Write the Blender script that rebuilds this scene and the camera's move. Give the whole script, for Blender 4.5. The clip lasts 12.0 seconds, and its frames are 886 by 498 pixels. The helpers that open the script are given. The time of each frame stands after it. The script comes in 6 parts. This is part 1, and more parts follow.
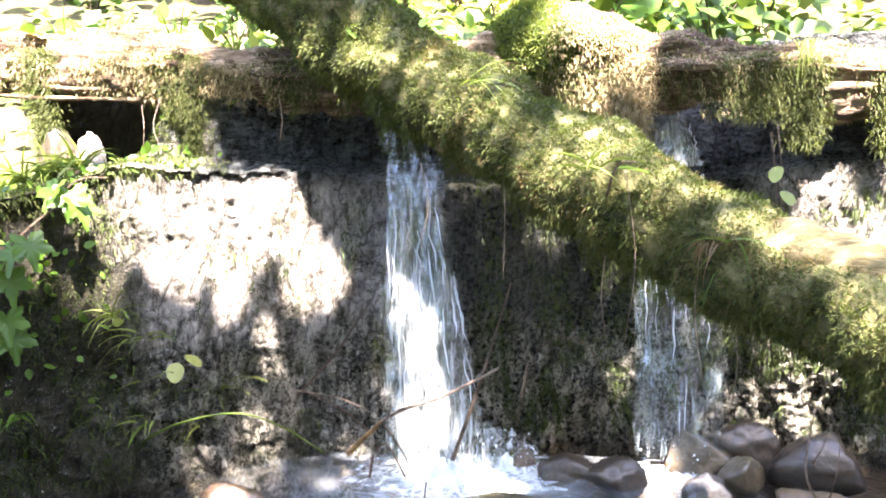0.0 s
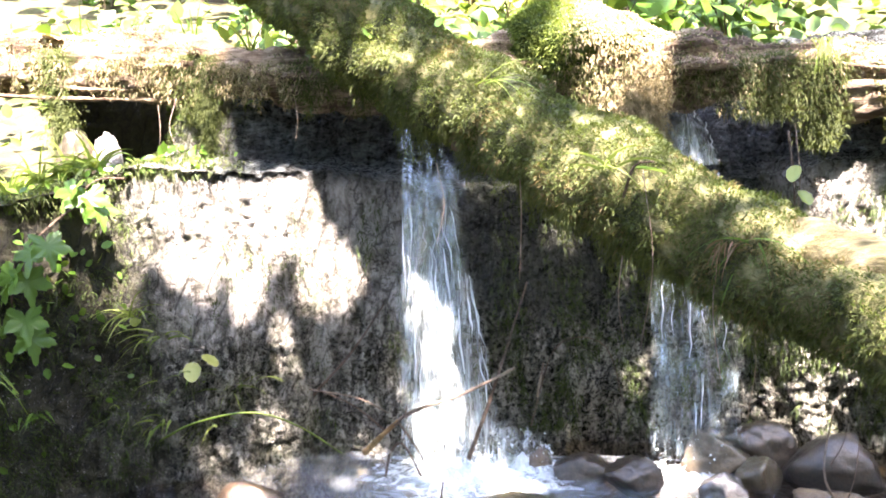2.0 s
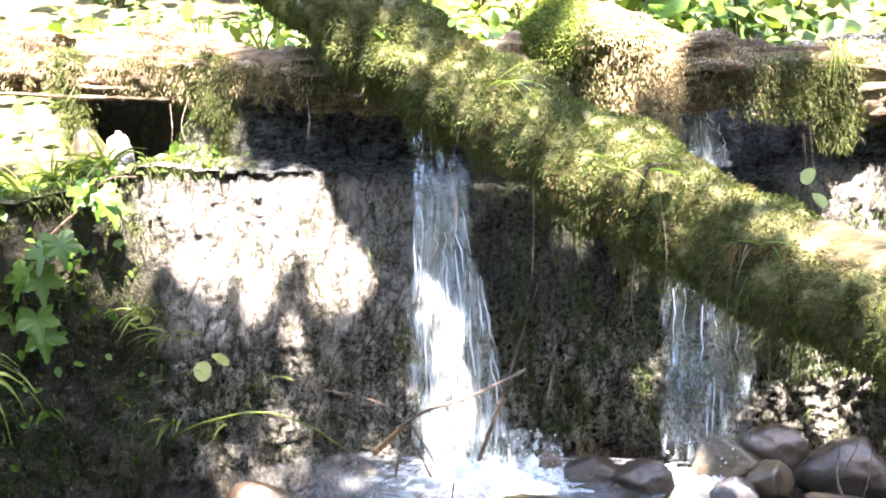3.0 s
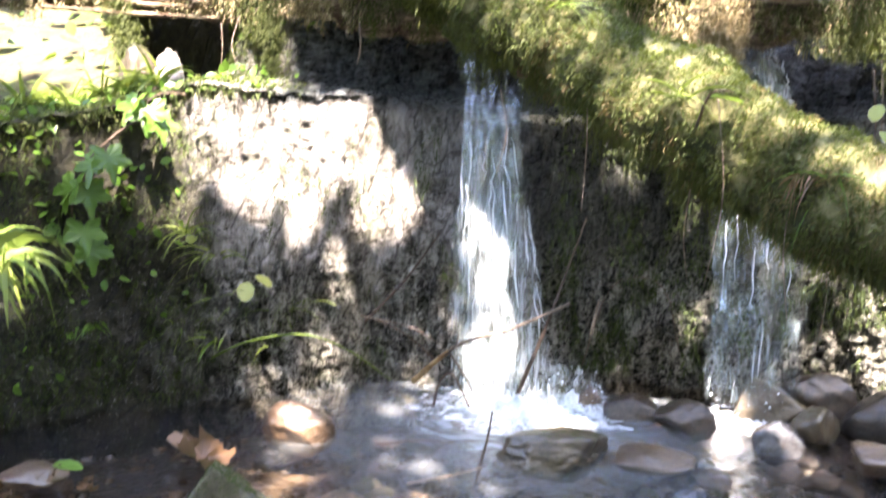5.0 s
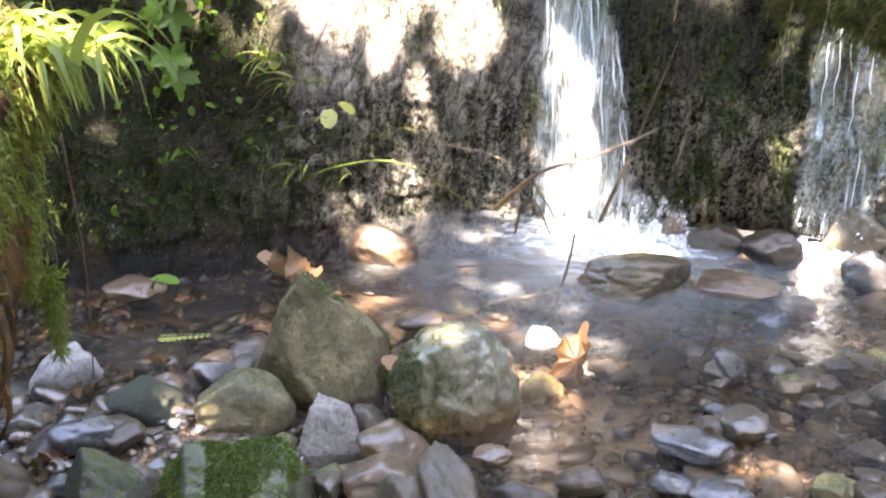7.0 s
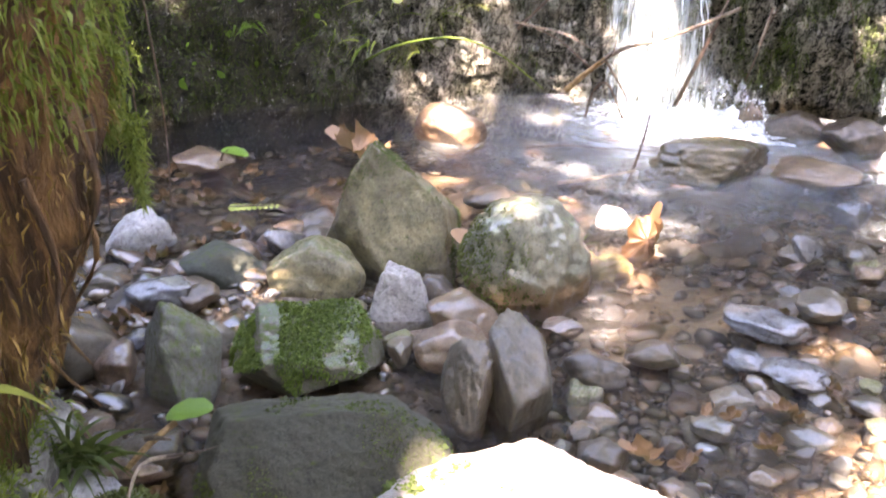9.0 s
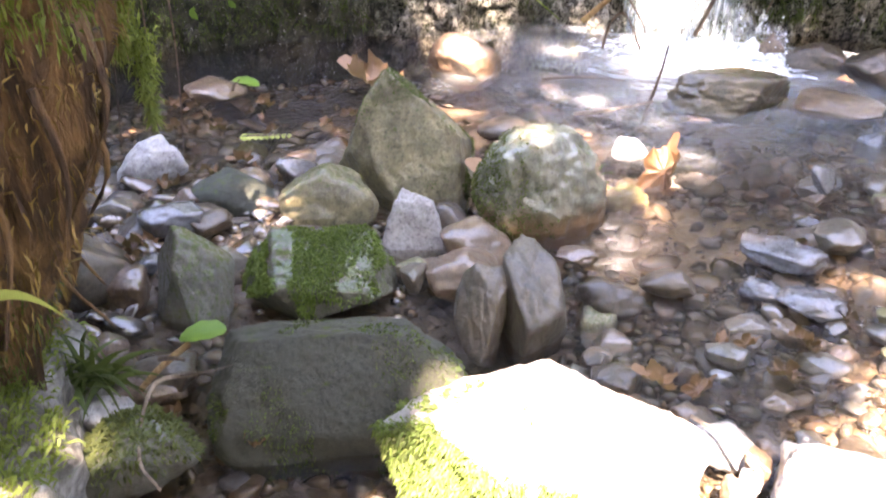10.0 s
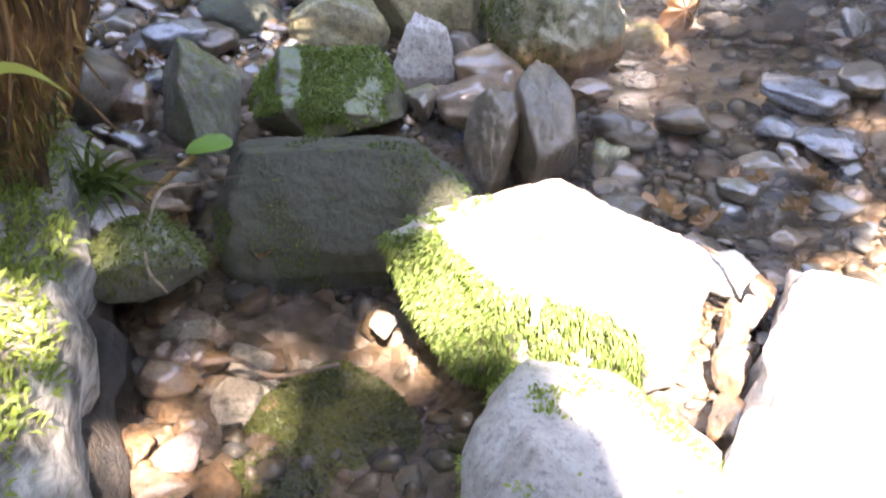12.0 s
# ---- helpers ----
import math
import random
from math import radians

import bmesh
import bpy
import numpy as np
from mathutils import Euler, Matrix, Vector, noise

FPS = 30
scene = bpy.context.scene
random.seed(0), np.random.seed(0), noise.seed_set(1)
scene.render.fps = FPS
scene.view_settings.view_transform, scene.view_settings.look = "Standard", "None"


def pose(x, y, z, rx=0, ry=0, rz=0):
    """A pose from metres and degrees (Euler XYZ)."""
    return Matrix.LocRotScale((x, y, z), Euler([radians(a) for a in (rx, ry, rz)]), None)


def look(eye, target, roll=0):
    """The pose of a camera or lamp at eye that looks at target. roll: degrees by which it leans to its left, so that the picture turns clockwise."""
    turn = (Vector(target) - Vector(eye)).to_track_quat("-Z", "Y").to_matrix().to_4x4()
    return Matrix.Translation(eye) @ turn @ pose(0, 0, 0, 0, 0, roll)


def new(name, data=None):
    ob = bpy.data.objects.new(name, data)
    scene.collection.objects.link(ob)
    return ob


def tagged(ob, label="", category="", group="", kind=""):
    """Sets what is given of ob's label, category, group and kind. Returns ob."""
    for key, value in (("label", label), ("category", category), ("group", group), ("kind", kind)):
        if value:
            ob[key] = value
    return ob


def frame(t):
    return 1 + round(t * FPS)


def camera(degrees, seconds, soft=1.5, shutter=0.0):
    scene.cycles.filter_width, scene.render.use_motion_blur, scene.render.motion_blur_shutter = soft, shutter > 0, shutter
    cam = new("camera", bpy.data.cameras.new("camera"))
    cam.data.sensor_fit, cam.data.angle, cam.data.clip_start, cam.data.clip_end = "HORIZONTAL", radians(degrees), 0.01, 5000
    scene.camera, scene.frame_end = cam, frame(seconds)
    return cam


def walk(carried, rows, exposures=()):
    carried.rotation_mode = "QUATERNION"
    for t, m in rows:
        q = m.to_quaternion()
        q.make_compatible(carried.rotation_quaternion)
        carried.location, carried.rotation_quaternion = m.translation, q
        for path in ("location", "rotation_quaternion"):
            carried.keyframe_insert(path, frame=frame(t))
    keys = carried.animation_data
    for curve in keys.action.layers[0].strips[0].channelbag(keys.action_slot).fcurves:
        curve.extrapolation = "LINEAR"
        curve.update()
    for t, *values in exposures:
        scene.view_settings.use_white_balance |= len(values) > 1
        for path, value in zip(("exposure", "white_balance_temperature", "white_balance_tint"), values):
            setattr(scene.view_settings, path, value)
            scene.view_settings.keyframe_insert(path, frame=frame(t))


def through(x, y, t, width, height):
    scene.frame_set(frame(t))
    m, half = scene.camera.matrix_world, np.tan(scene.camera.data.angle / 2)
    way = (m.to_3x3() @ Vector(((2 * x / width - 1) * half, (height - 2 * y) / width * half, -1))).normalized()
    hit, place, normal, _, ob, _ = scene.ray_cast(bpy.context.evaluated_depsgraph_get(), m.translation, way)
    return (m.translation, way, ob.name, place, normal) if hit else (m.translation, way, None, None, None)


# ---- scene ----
cam = camera(52.0, 12.0, soft=1.8, shutter=0.6)
PATH = [
    (0, (0.629, -2.624, 1.069), (0.382, -0.664, 0.758), -1.8),
    (0.5, (0.623, -2.627, 1.071), (0.374, -0.667, 0.758), -1.8),
    (1, (0.621, -2.627, 1.07), (0.366, -0.668, 0.759), -1.8),
    (1.5, (0.617, -2.629, 1.077), (0.356, -0.671, 0.76), -1.9),
    (2, (0.616, -2.626, 1.076), (0.345, -0.67, 0.76), -2.0),
    (2.5, (0.608, -2.628, 1.079), (0.331, -0.672, 0.764), -1.9),
    (4.5, (0.587, -2.601, 1.039), (0.251, -0.657, 0.71), -0.2),
    (5, (0.584, -2.603, 1.007), (0.211, -0.683, 0.59), 0.2),
    (5.5, (0.591, -2.611, 0.971), (0.177, -0.726, 0.446), 0.1),
    (6, (0.584, -2.616, 0.952), (0.137, -0.765, 0.34), -0.1),
    (6.5, (0.579, -2.617, 0.941), (0.095, -0.796, 0.271), -0.5),
    (7, (0.578, -2.618, 0.931), (0.057, -0.828, 0.209), -0.8),
    (9, (0.544, -2.632, 0.872), (-0.063, -0.962, -0.047), -0.7),
    (9.5, (0.543, -2.633, 0.856), (-0.072, -0.997, -0.117), -0.8),
    (10, (0.542, -2.635, 0.838), (-0.071, -1.03, -0.186), -0.8),
    (10.5, (0.54, -2.64, 0.821), (-0.064, -1.069, -0.259), -0.5),
    (11, (0.543, -2.644, 0.808), (-0.053, -1.115, -0.336), -0.2),
    (11.5, (0.542, -2.649, 0.793), (-0.037, -1.163, -0.414), 0.4),
    (12, (0.545, -2.655, 0.778), (-0.018, -1.213, -0.488), 1.1),
]
walk(cam, [(t, look(eye, target, roll)) for t, eye, target, roll in PATH], exposures=[(0, 4.1, 6900, 23), (4.5, 4.05, 6900, 23), (5.5, 3.95, 7200, 23), (6.5, 4.15, 7600, 23), (9, 4.7, 7900, 30), (10.5, 4.75, 7800, 31), (12, 4.5, 7300, 27)])

# ---- light ----
SUN = Vector((0.2, -0.39, 0.86)).normalized()
world = bpy.data.worlds.new("sky")
scene.world = world
world.use_nodes = True
sky = world.node_tree.nodes.new("ShaderNodeTexSky")
sky.sky_type, sky.sun_disc = "NISHITA", False
sky.sun_elevation, sky.sun_rotation = math.asin(SUN.z), math.atan2(SUN.x, SUN.y)
world.node_tree.links.new(sky.outputs[0], world.node_tree.nodes["Background"].inputs[0])
world.node_tree.nodes["Background"].inputs[1].default_value = 0.14
sun = new("sun", bpy.data.lights.new("sun", "SUN"))
sun.data.energy, sun.data.angle, sun.data.color = 5.0, radians(0.6), (1.0, 0.96, 0.88)
sun.matrix_world = look(SUN * 20, (0, 0, 0))

# ---- materials ----
def nodes_of(name):
    m = bpy.data.materials.new(name)
    m.use_nodes = True
    nt = m.node_tree
    return m, nt, nt.nodes["Principled BSDF"]


def add(nt, kind, **values):
    n = nt.nodes.new(kind)
    for k, v in values.items():
        n.inputs[k.replace("_", " ")].default_value = v
    return n


def ramp(nt, fac, stops):
    r = nt.nodes.new("ShaderNodeValToRGB")
    while len(r.color_ramp.elements) < len(stops):
        r.color_ramp.elements.new(0.5)
    for e, (p, c) in zip(r.color_ramp.elements, stops):
        e.position, e.color = p, (*c, 1)
    nt.links.new(fac, r.inputs[0])
    return r.outputs[0]


def mix(nt, fac, a, b, mode="MIX"):
    n = nt.nodes.new("ShaderNodeMix")
    n.data_type, n.blend_type = "RGBA", mode
    for sock, v in ((n.inputs[0], fac), (n.inputs[6], a), (n.inputs[7], b)):
        if isinstance(v, bpy.types.NodeSocket):
            nt.links.new(v, sock)
        else:
            sock.default_value = v if isinstance(v, (int, float)) else (*v, 1)
    return n.outputs[2]


def maths(nt, op, a, b=0.0):
    n = nt.nodes.new("ShaderNodeMath")
    n.operation = op
    for sock, v in zip(n.inputs, (a, b)):
        if isinstance(v, bpy.types.NodeSocket):
            nt.links.new(v, sock)
        else:
            sock.default_value = v
    return n.outputs[0]


def coords(nt, scale=(1, 1, 1), world_space=True):
    m = nt.nodes.new("ShaderNodeMapping")
    m.inputs["Scale"].default_value = scale
    if world_space:
        nt.links.new(nt.nodes.new("ShaderNodeNewGeometry").outputs["Position"], m.inputs[0])
    else:
        nt.links.new(nt.nodes.new("ShaderNodeTexCoord").outputs["Object"], m.inputs[0])
    return m.outputs[0]


def noise_tex(nt, vec, scale, detail=5, rough=0.6, distort=0.0):
    n = add(nt, "ShaderNodeTexNoise", Scale=scale, Detail=detail, Roughness=rough, Distortion=distort)
    nt.links.new(vec, n.inputs["Vector"])
    return n.outputs["Fac"]


def bump(nt, bsdf, height, strength=0.5, distance=0.01):
    b = add(nt, "ShaderNodeBump", Strength=strength, Distance=distance)
    nt.links.new(height, b.inputs["Height"])
    nt.links.new(b.outputs[0], bsdf.inputs["Normal"])


def wet_skin(nt, bsdf):
    """An uneven film of water: its glints break up over small dimples."""
    film = add(nt, "ShaderNodeBump", Strength=0.5, Distance=0.0045)
    nt.links.new(noise_tex(nt, coords(nt), 34, 4, 0.55, 0.4), film.inputs["Height"])
    nt.links.new(film.outputs[0], bsdf.inputs["Coat Normal"])
    bsdf.inputs["Coat Roughness"].default_value = 0.03


def rock_material(name, dark, light, moss=(0.07, 0.1, 0.02), moss_amount=0.0, rough=0.45, speck=60.0, wet=0.0, rust=0.55, stains=0.7, tide=0.0, relief=1.0):
    m, nt, b = nodes_of(name)
    b.inputs["Coat Weight"].default_value, b.inputs["Coat Roughness"].default_value = wet, 0.08
    v = coords(nt, world_space=False)
    rnd = nt.nodes.new("ShaderNodeObjectInfo").outputs["Random"]
    big, fine = noise_tex(nt, v, 9, 4), noise_tex(nt, v, speck, 6, 0.7)
    base = ramp(nt, maths(nt, "ADD", maths(nt, "MULTIPLY", big, 0.6), maths(nt, "MULTIPLY", fine, 0.4)), [(0.3, dark), (0.7, light)])
    base = mix(nt, maths(nt, "MULTIPLY", rnd, 0.5), base, tuple(0.5 * a + 0.5 * c for a, c in zip(dark, (0.2, 0.14, 0.08))))
    ochre = ramp(nt, noise_tex(nt, v, 2.6, 4, 0.6, 0.8), [(0.45, (0, 0, 0)), (0.62, (rust, rust, rust))])
    base = mix(nt, ochre, base, tuple(0.7 * a + 0.3 * c for a, c in zip(light, (0.22, 0.13, 0.05))))
    stain = ramp(nt, noise_tex(nt, coords(nt), 13, 6, 0.7, 0.6), [(0.48, (0, 0, 0)), (0.66, (stains, stains, stains))])
    base = mix(nt, stain, base, tuple(0.35 * a + 0.4 * c for a, c in zip(dark, (0.17, 0.12, 0.07))))
    pit = ramp(nt, noise_tex(nt, coords(nt), 120, 4, 0.75), [(0.3, (0.35, 0.35, 0.35)), (0.5, (1, 1, 1))])
    base = mix(nt, 1.0, base, pit, "MULTIPLY")
    vein = ramp(nt, noise_tex(nt, v, 14, 2, 0.5, 2.5), [(0.485, (0, 0, 0)), (0.5, (1, 1, 1)), (0.515, (0, 0, 0))])
    base = mix(nt, maths(nt, "MULTIPLY", vein, 0.06), base, (0.5, 0.48, 0.44))
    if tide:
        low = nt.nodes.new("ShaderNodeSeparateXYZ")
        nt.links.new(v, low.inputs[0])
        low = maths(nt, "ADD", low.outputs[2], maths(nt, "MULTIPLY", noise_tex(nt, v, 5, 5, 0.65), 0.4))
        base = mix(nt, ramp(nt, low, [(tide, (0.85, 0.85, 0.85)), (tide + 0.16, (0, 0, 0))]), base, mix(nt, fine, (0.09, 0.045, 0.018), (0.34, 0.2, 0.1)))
    if moss_amount:
        sep = nt.nodes.new("ShaderNodeSeparateXYZ")
        nt.links.new(nt.nodes.new("ShaderNodeNewGeometry").outputs["Normal"], sep.inputs[0])
        f = maths(nt, "ADD", maths(nt, "MULTIPLY", sep.outputs[2], 0.22), noise_tex(nt, v, 16, 6, 0.7))
        f = ramp(nt, f, [(0.78 - moss_amount * 0.4, (0, 0, 0)), (0.92 - moss_amount * 0.4, (1, 1, 1))])
        base = mix(nt, f, base, mix(nt, fine, tuple(0.45 * c for c in moss), tuple(1.5 * c for c in moss)))
        nt.links.new(maths(nt, "ADD", maths(nt, "MULTIPLY", f, 0.4), rough), b.inputs["Roughness"])
    else:
        nt.links.new(maths(nt, "ADD", maths(nt, "MULTIPLY", fine, 0.3), rough - 0.15), b.inputs["Roughness"])
    nt.links.new(base, b.inputs["Base Color"])
    bump(nt, b, maths(nt, "ADD", noise_tex(nt, coords(nt), 90, 6, 0.75), maths(nt, "MULTIPLY", noise_tex(nt, coords(nt), 28, 4, 0.6), 1.6)), 0.85 * relief, 0.008)
    if wet:
        wet_skin(nt, b)
    return m


def leaf_material(name, dark, light, through=0.35, rough=0.4):
    m, nt, b = nodes_of(name)
    g = nt.nodes.new("ShaderNodeNewGeometry").outputs["Random Per Island"]
    rnd = nt.nodes.new("ShaderNodeObjectInfo").outputs["Random"]
    f = maths(nt, "FRACT", maths(nt, "ADD", g, rnd))
    v = coords(nt)
    c = mix(nt, f, dark, light)
    c = mix(nt, maths(nt, "MULTIPLY", noise_tex(nt, v, 45, 4), 0.55), c, tuple(0.6 * a for a in dark))
    nt.links.new(c, b.inputs["Base Color"])
    b.inputs["Roughness"].default_value = rough
    t = nt.nodes.new("ShaderNodeBsdfTranslucent")
    nt.links.new(mix(nt, 0.3, c, (0.35, 0.45, 0.05)), t.inputs[0])
    s = add(nt, "ShaderNodeMixShader", Fac=through)
    nt.links.new(b.outputs[0], s.inputs[1])
    nt.links.new(t.outputs[0], s.inputs[2])
    nt.links.new(s.outputs[0], nt.nodes["Material Output"].inputs[0])
    bump(nt, b, noise_tex(nt, v, 160, 3), 0.25, 0.002)
    return m


def wood_material(name, dark, light, axis_scale=(6, 6, 40), rough=0.7):
    m, nt, b = nodes_of(name)
    v = coords(nt, axis_scale)
    w = coords(nt)
    grain, big = noise_tex(nt, v, 1.0, 7, 0.7, 0.6), noise_tex(nt, w, 7, 4)
    c = ramp(nt, maths(nt, "ADD", maths(nt, "MULTIPLY", grain, 0.7), maths(nt, "MULTIPLY", big, 0.3)), [(0.34, tuple(0.4 * a for a in dark)), (0.46, dark), (0.64, light)])
    nt.links.new(c, b.inputs["Base Color"])
    b.inputs["Roughness"].default_value = rough
    crackle = noise_tex(nt, v, 2.6, 6, 0.75, 0.4)
    bump(nt, b, maths(nt, "ADD", grain, maths(nt, "MULTIPLY", crackle, 0.5)), 1.0, 0.02)
    return m


M_ROCK = rock_material("grey_rock", (0.022, 0.021, 0.018), (0.095, 0.09, 0.074), wet=1.0, rough=0.35, relief=0.45)
M_OLIVE = rock_material("olive_rock", (0.06, 0.056, 0.025), (0.33, 0.305, 0.165), moss_amount=0.3, wet=0.45)
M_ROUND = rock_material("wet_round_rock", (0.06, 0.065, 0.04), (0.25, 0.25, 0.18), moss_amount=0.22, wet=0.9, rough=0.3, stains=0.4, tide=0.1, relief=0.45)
M_MOSSY = rock_material("mossy_rock", (0.05, 0.058, 0.045), (0.15, 0.165, 0.14), moss_amount=0.5, wet=0.5, rust=0.2)
M_WET = rock_material("wet_dark_rock", (0.013, 0.011, 0.009), (0.06, 0.05, 0.04), rough=0.36, wet=0.45, relief=0.6)
M_BLUE = rock_material("blue_grey_rock", (0.025, 0.031, 0.042), (0.115, 0.135, 0.165), rough=0.25, wet=1.0, rust=0.15, relief=0.45)
M_PALE = rock_material("pale_rock", (0.26, 0.255, 0.25), (0.52, 0.51, 0.5), rough=0.5)
M_STANDING = rock_material("brown_grey_rock", (0.022, 0.02, 0.014), (0.13, 0.115, 0.085), rough=0.42, wet=0.35, relief=0.7)
M_SHOAL = rock_material("olive_brown_wet_rock", (0.02, 0.017, 0.01), (0.13, 0.105, 0.06), rough=0.3, wet=0.8, relief=0.6, moss_amount=0.15)
M_BROWN = rock_material("rusty_rock", (0.045, 0.027, 0.017), (0.2, 0.13, 0.085), rough=0.3, wet=0.9, relief=0.45)
M_SLAB = rock_material("slate_slab", (0.011, 0.02, 0.015), (0.033, 0.05, 0.039), moss_amount=0.12, rough=0.7, speck=90, rust=0.04, wet=0.0, stains=0.2)
M_MOSS = leaf_material("moss", (0.036, 0.05, 0.01), (0.12, 0.142, 0.034), 0.3, 0.75)
M_MOSS_DARK = leaf_material("dark_moss", (0.02, 0.04, 0.008), (0.09, 0.13, 0.025), 0.25, 0.75)
M_MOSS_BRIGHT = leaf_material("bright_moss", (0.09, 0.135, 0.018), (0.28, 0.34, 0.07), 0.35, 0.7)
M_MOSS_DRY = leaf_material("dry_moss", (0.1, 0.07, 0.03), (0.3, 0.23, 0.09), 0.25, 0.8)
M_LEAF = leaf_material("green_leaf", (0.07, 0.16, 0.02), (0.18, 0.34, 0.05), 0.4, 0.38)
M_LEAF_PALE = leaf_material("pale_leaf", (0.3, 0.36, 0.07), (0.5, 0.52, 0.16), 0.4, 0.4)
M_LEAF_DRY = leaf_material("dry_leaf", (0.16, 0.08, 0.04), (0.42, 0.25, 0.14), 0.2, 0.6)
M_LITTER = leaf_material("leaf_litter", (0.06, 0.03, 0.015), (0.22, 0.11, 0.05), 0.15, 0.5)
M_WOODS = leaf_material("dark_woods", (0.01, 0.022, 0.006), (0.035, 0.06, 0.016), 0.15, 0.6)
M_CANOPY = leaf_material("canopy_leaf", (0.04, 0.09, 0.012), (0.1, 0.19, 0.03), 0.25, 0.5)
M_GRASS = leaf_material("grass_blade", (0.12, 0.2, 0.03), (0.36, 0.42, 0.1), 0.35, 0.5)
M_STEM = wood_material("twig_bark", (0.07, 0.045, 0.03), (0.22, 0.15, 0.1), (30, 30, 30))
M_ORANGE = wood_material("orange_wood", (0.22, 0.12, 0.04), (0.5, 0.32, 0.14), (30, 30, 30))
M_STICK = wood_material("pale_stick", (0.22, 0.16, 0.12), (0.5, 0.4, 0.3), (30, 30, 30))
M_ROT = wood_material("rotten_wood", (0.06, 0.03, 0.012), (0.32, 0.18, 0.07), (34, 34, 7))
M_LOG = wood_material("weathered_log", (0.12, 0.072, 0.042), (0.52, 0.4, 0.27), (5, 40, 40))
M_LOGGREEN = wood_material("mossy_wood", (0.05, 0.06, 0.015), (0.3, 0.27, 0.12), (14, 14, 14), 0.85)
M_MOSS_MID = leaf_material("mid_moss", (0.04, 0.06, 0.014), (0.16, 0.2, 0.05), 0.3, 0.75)
M_MOSS_LUSH = leaf_material("lush_moss", (0.045, 0.09, 0.012), (0.17, 0.25, 0.045), 0.35, 0.7)
M_SILVER = wood_material("silver_log", (0.1, 0.09, 0.075), (0.45, 0.43, 0.38), (14, 14, 40))
M_FIBRE = leaf_material("wood_fibre", (0.08, 0.048, 0.012), (0.44, 0.28, 0.08), 0.15, 0.8)
# Near-black colour for the painted shadow along the silver log.
M_LOG_SHADE = wood_material("log_shade_dark", (0.01, 0.008, 0.005), (0.045, 0.03, 0.02), (14, 14, 40))
M_BARK = wood_material("tree_bark", (0.05, 0.035, 0.025), (0.17, 0.12, 0.09), (12, 12, 3))


def face_material():
    """Wet seeping rock: brown-grey with pale mineral streaks that run down, green to the left."""
    m, nt, b = nodes_of("wet_rock_face")
    v, streak = coords(nt), coords(nt, (30, 30, 9))
    big, fine, run = noise_tex(nt, v, 5, 5), noise_tex(nt, v, 70, 6, 0.7), noise_tex(nt, streak, 1.0, 6, 0.65, 0.8)
    c = ramp(nt, maths(nt, "ADD", maths(nt, "MULTIPLY", run, 0.6), maths(nt, "MULTIPLY", big, 0.4)), [(0.34, (0.035, 0.03, 0.024)), (0.45, (0.28, 0.255, 0.22)), (0.58, (0.6, 0.56, 0.51))])
    c = mix(nt, ramp(nt, noise_tex(nt, v, 9, 5, 0.7), [(0.52, (0, 0, 0)), (0.68, (0.75, 0.75, 0.75))]), c, (0.06, 0.075, 0.025))
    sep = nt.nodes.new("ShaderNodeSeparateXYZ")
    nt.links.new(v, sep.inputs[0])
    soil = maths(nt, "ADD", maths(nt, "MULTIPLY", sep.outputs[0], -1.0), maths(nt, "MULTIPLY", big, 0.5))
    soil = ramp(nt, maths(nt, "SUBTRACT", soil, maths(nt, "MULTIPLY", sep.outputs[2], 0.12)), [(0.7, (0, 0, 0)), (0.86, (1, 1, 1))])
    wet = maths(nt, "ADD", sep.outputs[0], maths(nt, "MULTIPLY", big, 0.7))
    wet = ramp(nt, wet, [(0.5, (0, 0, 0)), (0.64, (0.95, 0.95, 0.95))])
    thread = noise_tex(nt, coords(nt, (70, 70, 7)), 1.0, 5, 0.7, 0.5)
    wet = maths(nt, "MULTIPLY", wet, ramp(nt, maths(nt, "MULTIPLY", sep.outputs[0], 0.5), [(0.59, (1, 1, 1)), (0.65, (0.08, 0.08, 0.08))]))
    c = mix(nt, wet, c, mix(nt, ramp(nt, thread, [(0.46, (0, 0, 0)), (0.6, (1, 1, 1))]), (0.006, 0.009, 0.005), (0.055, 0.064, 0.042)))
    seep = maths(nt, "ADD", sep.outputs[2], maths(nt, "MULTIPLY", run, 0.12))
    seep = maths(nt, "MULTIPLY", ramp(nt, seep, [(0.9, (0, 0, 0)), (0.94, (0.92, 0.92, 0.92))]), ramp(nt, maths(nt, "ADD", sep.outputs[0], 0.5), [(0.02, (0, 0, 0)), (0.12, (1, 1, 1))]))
    # Sky sheen on the dark wet ledge, painted as pale blue-grey streaks.
    sheen = ramp(nt, noise_tex(nt, coords(nt, (16, 16, 46)), 1.0, 5, 0.7, 1.0), [(0.44, (0, 0, 0)), (0.64, (1, 1, 1))])
    c = mix(nt, seep, c, mix(nt, sheen, (0.01, 0.014, 0.015), (0.15, 0.175, 0.18)))
    low = ramp(nt, maths(nt, "ADD", sep.outputs[2], maths(nt, "MULTIPLY", run, 0.35)), [(0.5, (0.75, 0.75, 0.75)), (0.66, (0, 0, 0))])
    grit = ramp(nt, maths(nt, "ADD", maths(nt, "MULTIPLY", run, 0.5), maths(nt, "MULTIPLY", fine, 0.5)), [(0.46, (0, 0, 0)), (0.54, (1, 1, 1))])
    c = mix(nt, low, c, mix(nt, grit, (0.02, 0.022, 0.014), (0.45, 0.43, 0.36)))
    algae = ramp(nt, noise_tex(nt, coords(nt, (16, 16, 7)), 1.0, 5, 0.7, 1.2), [(0.48, (0, 0, 0)), (0.62, (0.8, 0.8, 0.8))])
